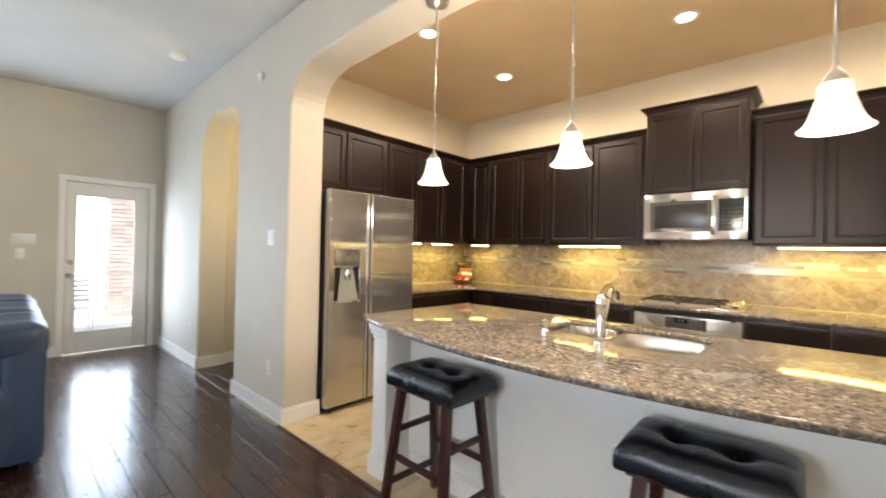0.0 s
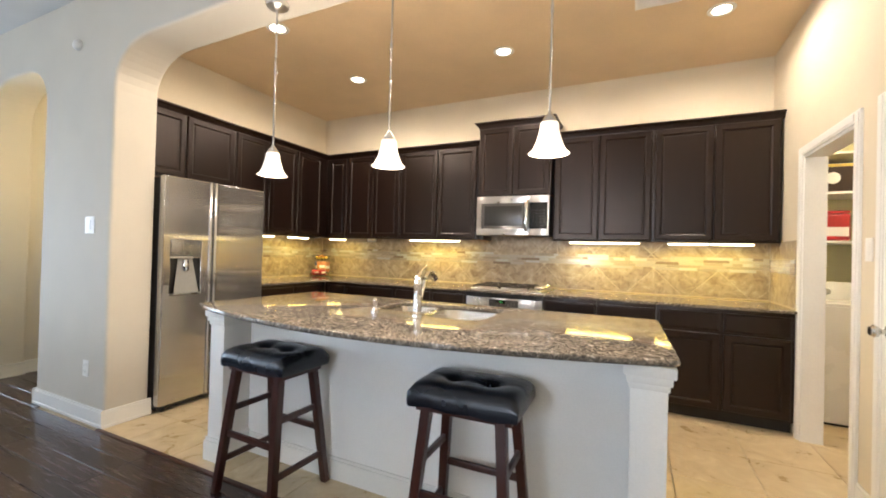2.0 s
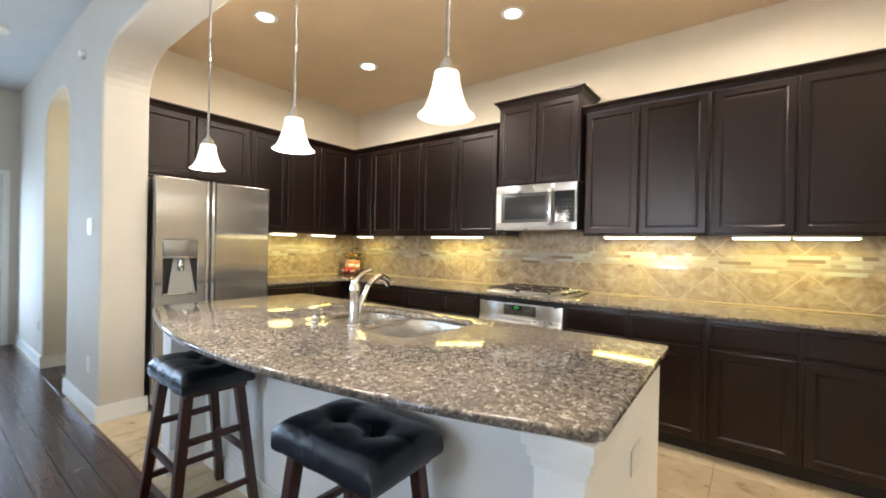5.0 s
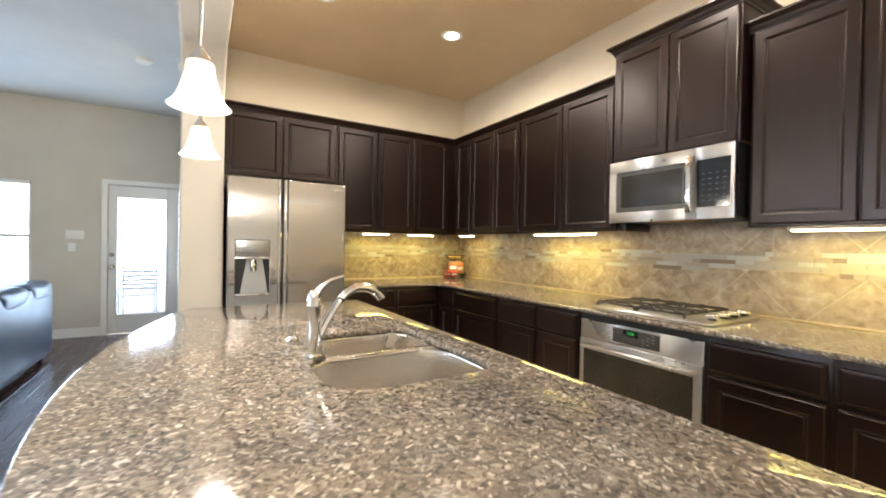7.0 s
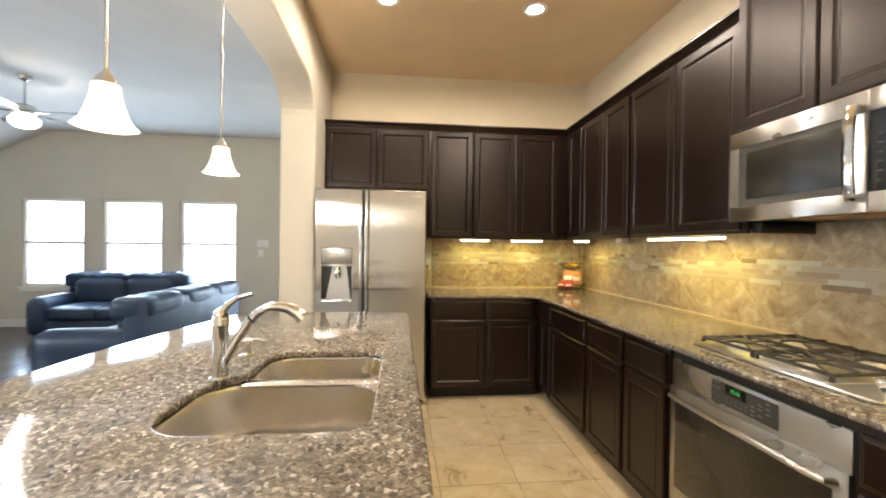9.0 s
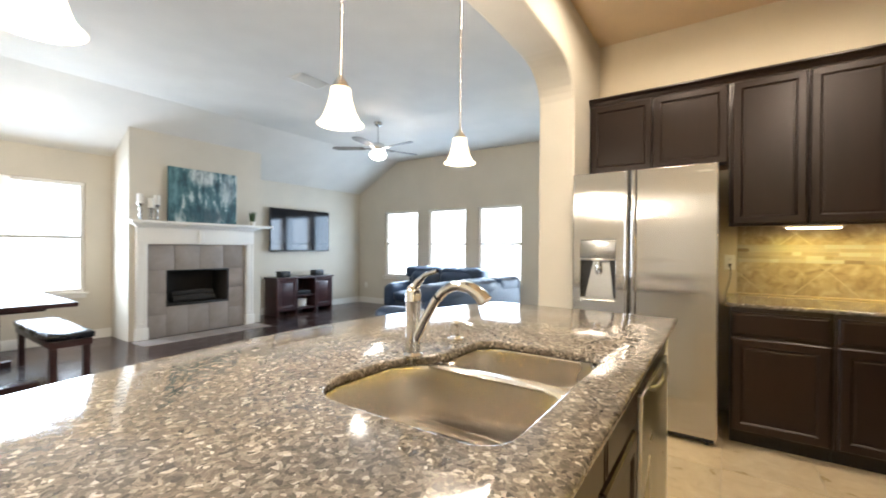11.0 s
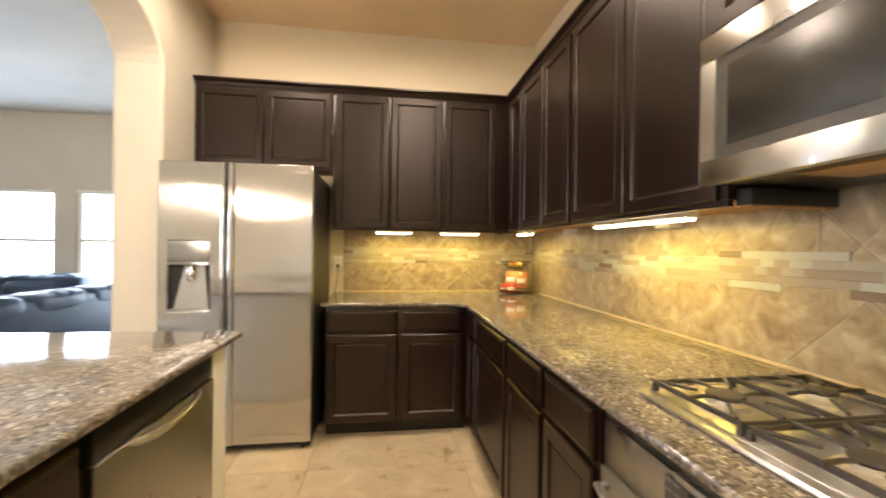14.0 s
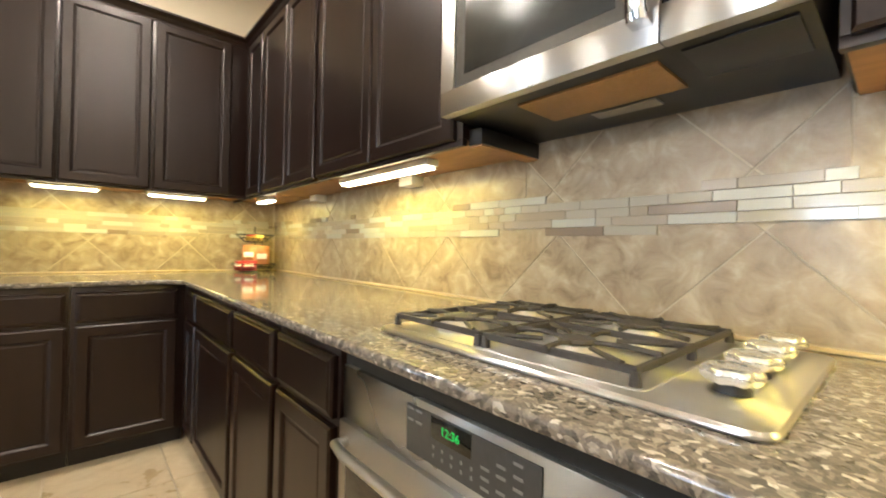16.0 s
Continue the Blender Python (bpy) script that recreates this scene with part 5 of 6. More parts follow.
# ---- snack basket ----
ob = thing("snack_basket", (-3.44, 4.25, CT), "two-tier black wire basket full of red and orange snack packets", "basket")
bx, by = -3.44, 4.25
part("stem", tube([(bx, by, CT + 0.004), (bx, by, CT + 0.33)], 0.004, 8), BLACK, ob)
for z, r0, r1 in ((CT + 0.004, 0.105, 0.15), (CT + 0.215, 0.07, 0.13)):
    bm = bmesh.new()
    for k in range(14):
        a = 2 * math.pi * k / 14
        tube([(bx + r0 * math.cos(a), by + r0 * math.sin(a), z + 0.003), (bx + r1 * math.cos(a), by + r1 * math.sin(a), z + 0.055)], 0.0018, 6, bm)
    for r, h in ((r0, 0.003), ((r0 + r1) / 2, 0.03), (r1, 0.055)):
        tube([(bx + r * math.cos(2 * math.pi * k / 24), by + r * math.sin(2 * math.pi * k / 24), z + h) for k in range(25)], 0.0026, 6, bm)
    part("tier", bm, BLACK, ob)


def packet(x, y, z, w, h, d, material, turn, tilt, label):
    o = thing("snack_packet", (0, 0, 0), label, "snack packet", "packets in the basket")
    bm = bmesh.new()
    n = 8
    sides = []
    for s in (1, -1):
        g = []
        for i in range(n + 1):
            g.append([])
            for j in range(n + 1):
                u, v = -1 + 2 * i / n, -1 + 2 * j / n
                t = max(0.0, (1 - u ** 4) * (1 - v ** 4)) * d / 2 * (1 + 0.25 * math.sin(5 * u + 3 * v))
                g[i].append(bm.verts.new((u * w / 2, s * t, h / 2 + v * h / 2)))
        for i in range(n):
            for j in range(n):
                bm.faces.new((g[i][j], g[i + 1][j], g[i + 1][j + 1], g[i][j + 1]))
        sides.append(g)
    bmesh.ops.remove_doubles(bm, verts=bm.verts, dist=1e-4)
    part("wrapper", bm, material, o, "", 70)
    part("label_band", box(-w * 0.3, w * 0.3, -d * 0.62, -d * 0.5, h * 0.35, h * 0.62, 0.004), TRIM if material is not YELLOWP else REDP, o)
    o.matrix_basis = pose(x, y, z, tilt, 0, turn)


for k, (dx, dy, dz, w, h, d, mt, turn, tilt, lab) in enumerate([
        (-0.075, -0.055, 0.012, 0.10, 0.075, 0.06, REDP, 5, -10, "shiny red snack packet lying in the lower basket"), (0.07, -0.055, 0.012, 0.10, 0.075, 0.06, REDP, 70, -8, "shiny red snack packet lying in the lower basket"),
        (0.0, -0.095, 0.012, 0.10, 0.07, 0.055, REDP, 40, -12, "shiny red snack packet lying in the lower basket"),
        (0.035, -0.04, 0.055, 0.12, 0.14, 0.06, ORANGEP, 50, -6, "orange crisp packet standing in the lower basket"), (-0.05, -0.005, 0.05, 0.10, 0.14, 0.05, BLUEP, 20, 4, "blue and white packet beside the orange one"),
        (0.05, 0.03, 0.05, 0.11, 0.14, 0.05, ORANGEP, 80, 4, "orange crisp packet standing in the lower basket"), (0.0, -0.01, 0.228, 0.15, 0.045, 0.06, YELLOWP, 30, -30, "yellow packet lying in the upper basket")]):
    packet(bx + dx, by + dy, CT + dz, w, h, d, mt, turn, tilt, lab)


# ---- plates on walls ----
def plate(name, face, pos, u, z, w, h, label, cat, rocker=True):
    o = thing(name, FACING[face](u, 0, z, pos), label, cat)
    part("cover", fbox(face, pos, u - w / 2, u + w / 2, 0.0005, 0.006, z - h / 2, z + h / 2, 0.002), PLASTIC, o)
    if rocker:
        part("rocker", fbox(face, pos, u - 0.016, u + 0.016, 0.006, 0.009, z - 0.033, z + 0.033, 0.002), PLASTIC, o)
    return o


def outlet(face, pos, u, z):
    o = plate("wall_outlet", face, pos, u, z, 0.07, 0.115, "white wall outlet plate", "outlet", False)
    for dz in (-0.024, 0.024):
        s = part("socket", fbox(face, pos, u - 0.016, u + 0.016, 0.006, 0.008, z + dz - 0.014, z + dz + 0.014, 0.003), PLASTIC, o)
        for du in (-0.006, 0.006):
            part("slot", fbox(face, pos, u + du - 0.001, u + du + 0.001, 0.008, 0.0085, z + dz - 0.005, z + dz + 0.005), BLACK, s)


plate("light_switch", "south", 1.505, -3.12, 1.396, 0.12, 0.12, "white light switch on the arch pier", "switch")
outlet("south", 1.505, -3.11, 0.378)
outlet("south", 1.505, -5.07, 0.40)
outlet("east", KW, 2.777, 1.155)
ob = thing("power_cord", (KW + 0.03, 2.777, 1.13), "black plug with a dark cord hanging from the outlet", "power cord")
part("plug", box(KW + 0.0085, KW + 0.036, 2.767, 2.787, 1.117, 1.145, 0.005), BLACK, ob)
part("cord", tube([(KW + 0.034, 2.777, 1.128), (KW + 0.05, 2.782, 1.09), (KW + 0.045, 2.778, 1.02), (KW + 0.03, 2.762, 0.96), (KW + 0.02, 2.752, CT + 0.004)], 0.0035, 8), BLACK, ob)
outlet("east", XW, -4.0, 0.4)
plate("light_switch", "east", -4.90, 2.05, 1.35, 0.075, 0.12, "white light switch in the hall", "switch")
plate("light_switch", "west", XE, 2.755, 1.34, 0.075, 0.12, "white light switch between two doors", "switch")
plate("light_switch", "east", XW, 0.19, 1.19, 0.075, 0.11, "white light switch beside the patio door", "switch")
o = plate("alarm_panel", "east", XW, 0.22, 1.355, 0.185, 0.11, "white alarm keypad beside the patio door", "keypad", False)
part("screen", fbox("east", XW, 0.15, 0.25, 0.006, 0.02, 1.325, 1.39, 0.004), PLASTIC, o)
o = thing("motion_sensor", (-3.356, 1.5, 2.728), "small white round sensor high on the wall", "sensor")
part("body", lathe([(0.036, 0.0), (0.036, 0.02), (0.03, 0.032), (0.012, 0.04)], (-3.356, 1.504, 2.728), 24, "y"), PLASTIC, o)
o = thing("smoke_detector", (-4.35, 1.136, H), "white round smoke detector on the ceiling", "smoke detector")
part("body", lathe([(0.055, -0.038), (0.066, -0.03), (0.07, -0.008), (0.072, -0.001), (0.02, -0.001)], (-4.35, 1.136, H), 28), PLASTIC, o)
o = thing("door_hook", (XE - 0.02, 2.02, 1.90), "dark metal hook on the white door", "hook")
part("hook", tube([(XE - 0.013, 2.02, 1.93), (XE - 0.018, 2.02, 1.90), (XE - 0.035, 2.02, 1.89), (XE - 0.04, 2.02, 1.91)], 0.004, 8), BLACK, o)
part("plate", box(XE - 0.018, XE - 0.0125, 2.01, 2.03, 1.91, 1.94, 0.002), BLACK, o)

# ---- laundry ----
o = thing("washing_machine", (1.95, 4.4, 0), "white top-loading washing machine", "washing machine")
part("cabinet", box(1.66, 2.34, 4.14, 4.78, 0.02, 0.93, 0.012), WASHER, o)
part("plinth", box(1.68, 2.32, 4.17, 4.76, 0.0, 0.02), BLACK, o)
part("lid", box(1.69, 2.31, 4.15, 4.60, 0.93, 0.95, 0.008), WASHER, o)
part("console", prism([(1.66, 4.62, 0.93), (1.66, 4.78, 0.93), (1.66, 4.78, 1.10), (1.66, 4.70, 1.10)], (0.68, 0, 0)), WASHER, o)
for x in (1.78, 1.92, 2.16):
    part("dial", lathe([(0.03, 0.0), (0.03, 0.012), (0.022, 0.022), (0.01, 0.024)], (x, 4.656, 1.02), 20, "y"), NICKEL, o)
for z in (1.46, 1.88, 2.22):
    o = thing("wall_shelf", (2.3, 4.8, z), "white laundry wall shelf", "shelf", "laundry shelves")
    part("board", box(XE + 0.122, 2.998, 4.52, 4.948, z - 0.022, z, 0.003), TRIM, o)
o = thing("storage_box", (2.0, 4.72, 1.88), "dark brown fabric box with a round white label", "box")
part("body", box(1.76, 2.2, 4.56, 4.86, 1.881, 2.10, 0.012), BROWNBOX, o)
part("tag", lathe([(0.05, 0), (0.05, 0.003), (0.03, 0.004)], (1.92, 4.559, 2.0), 22, "y"), TRIM, o)
o = thing("yellow_folder", (2.0, 4.72, 2.10), "yellow folder lying on the brown box", "folder")
part("cover", box(1.80, 2.16, 4.58, 4.82, 2.101, 2.125, 0.004), YELLOWP, o)
o = thing("detergent_bag", (1.95, 4.7, 1.46), "red detergent tub with white label band", "detergent")
part("tub", box(1.86, 2.06, 4.60, 4.78, 1.461, 1.70, 0.03, None, 4), REDP, o)
part("lid", box(1.865, 2.055, 4.605, 4.775, 1.70, 1.725, 0.01), REDP, o)
part("label_band", box(1.875, 2.045, 4.598, 4.601, 1.50, 1.58), TRIM, o)
o = thing("spray_bottle", (1.80, 4.66, 1.46), "white plastic bottle with green label", "bottle")
part("bottle", lathe([(0.035, 0.001), (0.038, 0.01), (0.038, 0.14), (0.02, 0.17), (0.014, 0.20)], (1.80, 4.66, 1.46), 20), WASHER, o)
part("label_band", lathe([(0.0385, 0.05), (0.0387, 0.05), (0.0387, 0.11), (0.0385, 0.11)], (1.80, 4.66, 1.46), 20), GREENP, o)
part("cap", lathe([(0.015, 0.20), (0.015, 0.225), (0.008, 0.23)], (1.80, 4.66, 1.46), 14), GREENP, o)

# ---- living room ----
FY = -3.62
setting("chimney_breast", holed("y", YS, FY, -3.60, -1.77, -0.01, 2.815, [(-3.06, -2.21, 0.42, 0.905)]), WALL_L, "painted chimney breast", "wall")
fp = thing("fireplace", (-2.64, FY, 0), "fireplace with white mantel and grey tile surround", "fireplace")
for a, b, c, d in ((-1.965, -1.84, 0.0, 1.36), (-3.45, -3.326, 0.0, 1.36)):
    bm2 = fbox("north", FY, a, b, 0.0005, 0.06, c, d, 0.004)
    pl = part("pilaster", bm2, TRIM, fp)
    part("plinth_block", fbox("north", FY, a - 0.012, b + 0.012, 0.0005, 0.075, 0, 0.16, 0.004), TRIM, pl)
    part("panel", rings("north", FY + 0.06, a + 0.02, b - 0.02, 0.2, 1.3, [(0, 0.0002), (0.004, 0.006), (0.014, 0.006), (0.018, 0.001)]), TRIM, pl)
part("frieze", fbox("north", FY, -3.45, -1.84, 0.0005, 0.062, 1.275, 1.50, 0.004), TRIM, fp)
part("keystone", fbox("north", FY, -2.68, -2.60, 0.062, 0.075, 1.30, 1.47, 0.006), TRIM, fp)
bm = fbox("north", FY, -3.47, -1.82, 0.0005, 0.09, 1.50, 1.525, 0.006)
fbox("north", FY, -3.53, -1.78, 0.0005, 0.13, 1.525, 1.548, 0.006, bm)
part("mantel_shelf", fbox("north", FY, -3.70, -1.745, 0.0005, 0.20, 1.548, 1.585, 0.006, bm), TRIM, fp)
BED = plain("dark_tile_bed", (0.25, 0.215, 0.19), 0.8, 0, 120, 0.1, 0.1)
bm = fbox("north", FY, -3.325, -3.064, 0.0003, 0.006, 0.0, 1.274)
fbox("north", FY, -2.206, -1.966, 0.0003, 0.006, 0.0, 1.274, 0, bm)
fbox("north", FY, -3.064, -2.206, 0.0003, 0.006, 0.0, 0.41, 0, bm)
part("tile_bed", fbox("north", FY, -3.064, -2.206, 0.0003, 0.006, 0.916, 1.274, 0, bm), BED, fp)
tiles = [(-3.322, -3.066), (-2.204, -1.968)]
for a, b in tiles:
    for k in range(3):
        part("tile", fbox("north", FY, a, b, 0.0005, 0.014, 0.003 + 0.305 * k, 0.303 + 0.305 * k, 0.002), SLATE, fp)
for k in range(4):
    part("tile", fbox("north", FY, -3.322 + 0.3395 * k, -2.986 + 0.3395 * k, 0.0005, 0.014, 0.918, 1.272, 0.002), SLATE, fp)
for k in range(3):
    part("tile", fbox("north", FY, -3.062 + 0.287 * k, -2.779 + 0.287 * k, 0.0005, 0.014, 0.003, 0.408, 0.002), SLATE, fp)
bm = fbox("north", FY, -3.06, -2.21, 0.001, 0.02, 0.41, 0.43, 0.002)
fbox("north", FY, -3.06, -2.21, 0.001, 0.02, 0.895, 0.915, 0.002, bm)
fbox("north", FY, -3.066, -3.046, 0.001, 0.02, 0.41, 0.915, 0.002, bm)
part("firebox_frame", fbox("north", FY, -2.224, -2.204, 0.001, 0.02, 0.41, 0.915, 0.002, bm), BLACK, fp)
bm = box(-3.06, -2.21, -4.10, -4.08, 0.42, 0.905)
box(-3.06, -3.045, -4.08, FY - 0.005, 0.42, 0.905, 0, bm)
box(-2.225, -2.21, -4.08, FY - 0.005, 0.42, 0.905, 0, bm)
box(-3.045, -2.225, -4.08, FY - 0.005, 0.42, 0.432, 0, bm)
part("firebox", box(-3.045, -2.225, -4.08, FY - 0.005, 0.893, 0.905, 0, bm), SOOT, fp, "sooty brick firebox")
for k, (y, z) in enumerate(((-3.88, 0.48), (-3.78, 0.48), (-3.83, 0.55))):
    part("log", tube([(-2.93, y, z), (-2.7, y + 0.02, z + 0.01), (-2.35, y, z)], [0.045, 0.05, 0.042], 12), SOOT, fp)
o = thing("hearth", (-2.64, -3.35, 0), "grey tiled hearth slab flush on the floor", "hearth")
for k in range(5):
    part("tile", box(-3.50 + 0.345 * k, -3.158 + 0.345 * k, FY + 0.078, -3.14, -0.01, 0.006, 0.002), SLATE, o)
# painting leaning on the mantel
o = thing("painting", (-2.68, FY + 0.06, 1.585), "unframed teal and white abstract canvas on the mantel", "painting")
c = part("canvas", box(-3.155, -2.205, FY + 0.03, FY + 0.065, 1.586, 2.355, 0.003), CANVAS, o)
# candles
for x, zc, y in ((-1.865, 1.80, -3.53), (-1.975, 1.75, -3.49), (-2.06, 1.80, -3.54)):
    o = thing("candle_holder", (x, y, 1.585), "glass and metal candle holder on the mantel", "candle holder", "candles on the mantel")
    part("stand", lathe([(0.04, 0.001), (0.042, 0.01), (0.014, 0.02), (0.026, (zc - 1.585) * 0.3), (0.012, (zc - 1.585) * 0.45), (0.024, (zc - 1.585) * 0.6), (0.012, (zc - 1.585) * 0.8), (0.045, zc - 1.588), (0.045, zc - 1.585)], (x, y, 1.585), 20), NICKEL, o)
    o = thing("candle", (x, y, zc), "thick white pillar candle", "candle", "candles on the mantel")
    part("wax", lathe([(0.036, 0.001), (0.037, 0.004), (0.037, 0.125), (0.033, 0.13), (0.004, 0.126)], (x, y, zc), 24), WAX, o)
# small plant
o = thing("potted_plant", (-3.40, -3.52, 1.585), "small green tuft in a pale pot on the mantel", "plant")
part("pot", lathe([(0.03, 0.001), (0.038, 0.004), (0.045, 0.06), (0.048, 0.065), (0.04, 0.065), (0.038, 0.055)], (-3.40, -3.52, 1.585), 20), TRIM, o)
rng = random.Random(7)
bm = bmesh.new()
for k in range(130):
    a, r = rng.uniform(0, 2 * math.pi), rng.uniform(0.0, 0.035)
    h, lean = rng.uniform(0.09, 0.19), rng.uniform(0.0, 0.06)
    p = Vector((-3.40 + r * math.cos(a), -3.52 + r * math.sin(a), 1.64))
    q = p + Vector((lean * math.cos(a), lean * math.sin(a), h))
    s = Vector((-math.sin(a), math.cos(a), 0)) * 0.004
    m = p.lerp(q, 0.5) + Vector((0, 0, 0.01))
    vs = [bm.verts.new(v) for v in (p - s, p + s, m + s, q, m - s)]
    bm.faces.new(vs)
part("leaves", bm, LEAF, o, "thin green blades", None)

# television and stand
o = thing("television", (-4.81, YS + 0.06, 1.17), "large flat black television mounted on the wall", "television")
part("back", box(-5.40, -4.14, YS + 0.001, YS + 0.07, 1.24, 1.91, 0.01), BLACK, o)
b = part("bezel", box(-5.455, -4.095, YS + 0.07, YS + 0.10, 1.165, 1.977, 0.005), BLACK, o)
part("screen", box(-5.435, -4.115, YS + 0.10, YS + 0.102, 1.19, 1.960), TVSCREEN, b, "glossy dark screen")
o = thing("tv_stand", (-4.65, -4.0, 0), "mahogany-stained media stand with arched open shelf", "media stand")
SX0, SX1, SY0, SY1 = -5.27, -4.04, -4.20, -3.80
part("top", box(SX0 - 0.02, SX1 + 0.02, SY0, SY1 + 0.02, 0.655, 0.69, 0.006), STANDWOOD, o)
for a, b in ((SX0, SX0 + 0.03), (-4.88, -4.85), (-4.46, -4.43), (SX1 - 0.03, SX1)):
    part("upright", box(a, b, SY0 + 0.01, SY1, 0.0, 0.655, 0.003), STANDWOOD, o)
part("bottom_shelf", box(SX0 + 0.03, SX1 - 0.03, SY0 + 0.01, SY1 - 0.01, 0.08, 0.11, 0.002), STANDWOOD, o)
part("middle_shelf", box(-4.85, -4.46, SY0 + 0.01, SY1 - 0.02, 0.32, 0.345, 0.002), STANDWOOD, o)
part("back_panel", box(SX0 + 0.03, SX1 - 0.03, SY0, SY0 + 0.01, 0.08, 0.655), STANDWOOD, o)
for a, b in ((SX0 + 0.032, -4.882), (-4.428, SX1 - 0.032)):
    part("door", rings("north", SY1 - 0.022, a, b, 0.115, 0.65, DOOR_STEPS), STANDWOOD, o)
o = thing("media_box", (-4.65, -4.0, 0.345), "black set-top box on the open shelf", "set-top box")
part("body", box(-4.80, -4.50, -4.12, -3.86, 0.346, 0.42, 0.005), BLACK, o)
o = thing("storage_bin", (-4.65, -4.0, 0.11), "pale round bin in the stand", "bin")
part("body", lathe([(0.10, 0.001), (0.11, 0.01), (0.12, 0.14), (0.112, 0.14), (0.10, 0.02)], (-4.66, -4.0, 0.11), 24), TRIM, o)
for x in (-5.03, -4.27):
    o = thing("loudspeaker", (x, -3.97, 0.69), "small black loudspeaker on the media stand", "loudspeaker", "speakers on the stand")
    part("cabinet", box(x - 0.10, x + 0.10, -4.05, -3.89, 0.691, 0.80, 0.008), BLACK, o)
    part("driver", lathe([(0.04, 0.0), (0.042, 0.004), (0.03, 0.006), (0.01, 0.002)], (x, -3.89, 0.745), 20, "y"), IRON, o)
    for q in o.children:
        if q.name.startswith("driver"):
            q.data.transform(Matrix.Translation((0, 0.159, 0)) @ Matrix.Diagonal((1, -1, 1, 1)) @ Matrix.Translation((0, 0.001, 0)))


def puff(f, u0, u1, v0, v1, z0, z1, r, bulge=0.012, crease=0.0):
    """A soft cushion with rounded edges and bulging faces; f maps (u, v, z) into the room."""
    bm = bmesh.new()
    n = 10
    c = Vector(((u0 + u1) / 2, (v0 + v1) / 2, (z0 + z1) / 2))
    hs = Vector(((u1 - u0) / 2, (v1 - v0) / 2, (z1 - z0) / 2))
    bmesh.ops.create_cube(bm, size=2.0)
    bmesh.ops.subdivide_edges(bm, edges=bm.edges[:], cuts=n - 1, use_grid_fill=True)
    for v in bm.verts:
        p = Vector((v.co.x * hs.x, v.co.y * hs.y, v.co.z * hs.z))
        q = Vector([max(-h + r, min(h - r, a)) for a, h in zip(p, hs)])
        d = p - q
        if d.length > 1e-6:
            p = q + d.normalized() * r
        u, w, z = v.co
        p += Vector((bulge * u * (1 - w * w) * (1 - z * z), bulge * w * (1 - u * u) * (1 - z * z), bulge * z * (1 - u * u) * (1 - w * w)))
        if crease:
            p.z -= crease * math.exp(-(p.x % 0.16 - 0.08) ** 2 / 0.0005) * max(0.0, v.co.z)
            p += 0.006 * noise.noise_vector(p * 6 + c)
        v.co = f(*(p + c))
    return bm


def sofa(f, width, label, seats):
    base_at = Vector(f(width / 2, 0.5, 0))
    o = thing("sofa", base_at, label, "sofa", "leather sofas")
    part("base", puff(f, 0.03, width - 0.03, 0.03, 0.90, 0.06, 0.30, 0.03), SOFA, o)
    part("back_frame", puff(f, 0.0, width, 0.0, 0.20, 0.06, 0.90, 0.04, 0.006), SOFA, o)
    for a, b in ((0.0, 0.24), (width - 0.24, width)):
        part("arm", puff(f, a, b, 0.06, 0.97, 0.06, 0.62, 0.10, 0.02, 0.004), SOFA, o)
    w = (width - 0.46) / seats
    for k in range(seats):
        a = 0.23 + w * k
        part("seat_cushion", puff(f, a + 0.004, a + w - 0.004, 0.22, 0.95, 0.28, 0.48, 0.06, 0.025, 0.004), SOFA, o)
        h0, h1 = width / seats * k + 0.006, width / seats * (k + 1) - 0.006
        part("back_cushion", puff(f, max(a - 0.03, h0), min(a + w + 0.03, h1), 0.09, 0.40, 0.44, 0.86, 0.10, 0.03, 0.006), SOFA, o)
        part("head_cushion", puff(f, h0 - 0.004, h1 + 0.004, 0.004, 0.33, 0.72, 0.955, 0.07, 0.012, 0.030), SOFA, o)
    for a in (0.08, width - 0.12):
        for b in (0.06, 0.86):
            p, q = Vector(f(a, b, 0)), Vector(f(a + 0.05, b + 0.05, 0.06))
            part("foot", box(min(p.x, q.x), max(p.x, q.x), min(p.y, q.y), max(p.y, q.y), 0, 0.065, 0.004), BLACK, o)
    return o


sofa(lambda u, v, z: (-5.36 + u, 0.265 - v, z * 0.885), 2.12, "dark blue-black leather sofa with its back to the kitchen", 3)
sofa(lambda u, v, z: (-6.33 + v, -2.52 + u, z * 0.93), 1.75, "dark blue-black leather sofa under the windows", 2)

# ceiling fan
o = thing("ceiling_fan", (-4.13, -1.47, H), "pale ceiling fan with lit glass bowl, at rest", "ceiling fan")
fx, fy = -4.13, -1.47
part("canopy", lathe([(0.018, -0.06), (0.05, -0.045), (0.062, -0.01), (0.062, -0.001), (0.02, -0.001)], (fx, fy, H), 24), NICKEL, o)
part("downrod", tube([(fx, fy, H - 0.05), (fx, fy, 2.78)], 0.011, 12), NICKEL, o)
part("motor", lathe([(0.03, 0.09), (0.08, 0.075), (0.11, 0.04), (0.112, 0.0), (0.09, -0.03), (0.05, -0.05)], (fx, fy, 2.70), 28), NICKEL, o)
part("light_bowl", lathe([(0.10, 0.0), (0.125, -0.03), (0.12, -0.07), (0.08, -0.105), (0.01, -0.12)], (fx, fy, 2.655), 28), FANLIT, o, "glowing glass bowl").visible_shadow = False
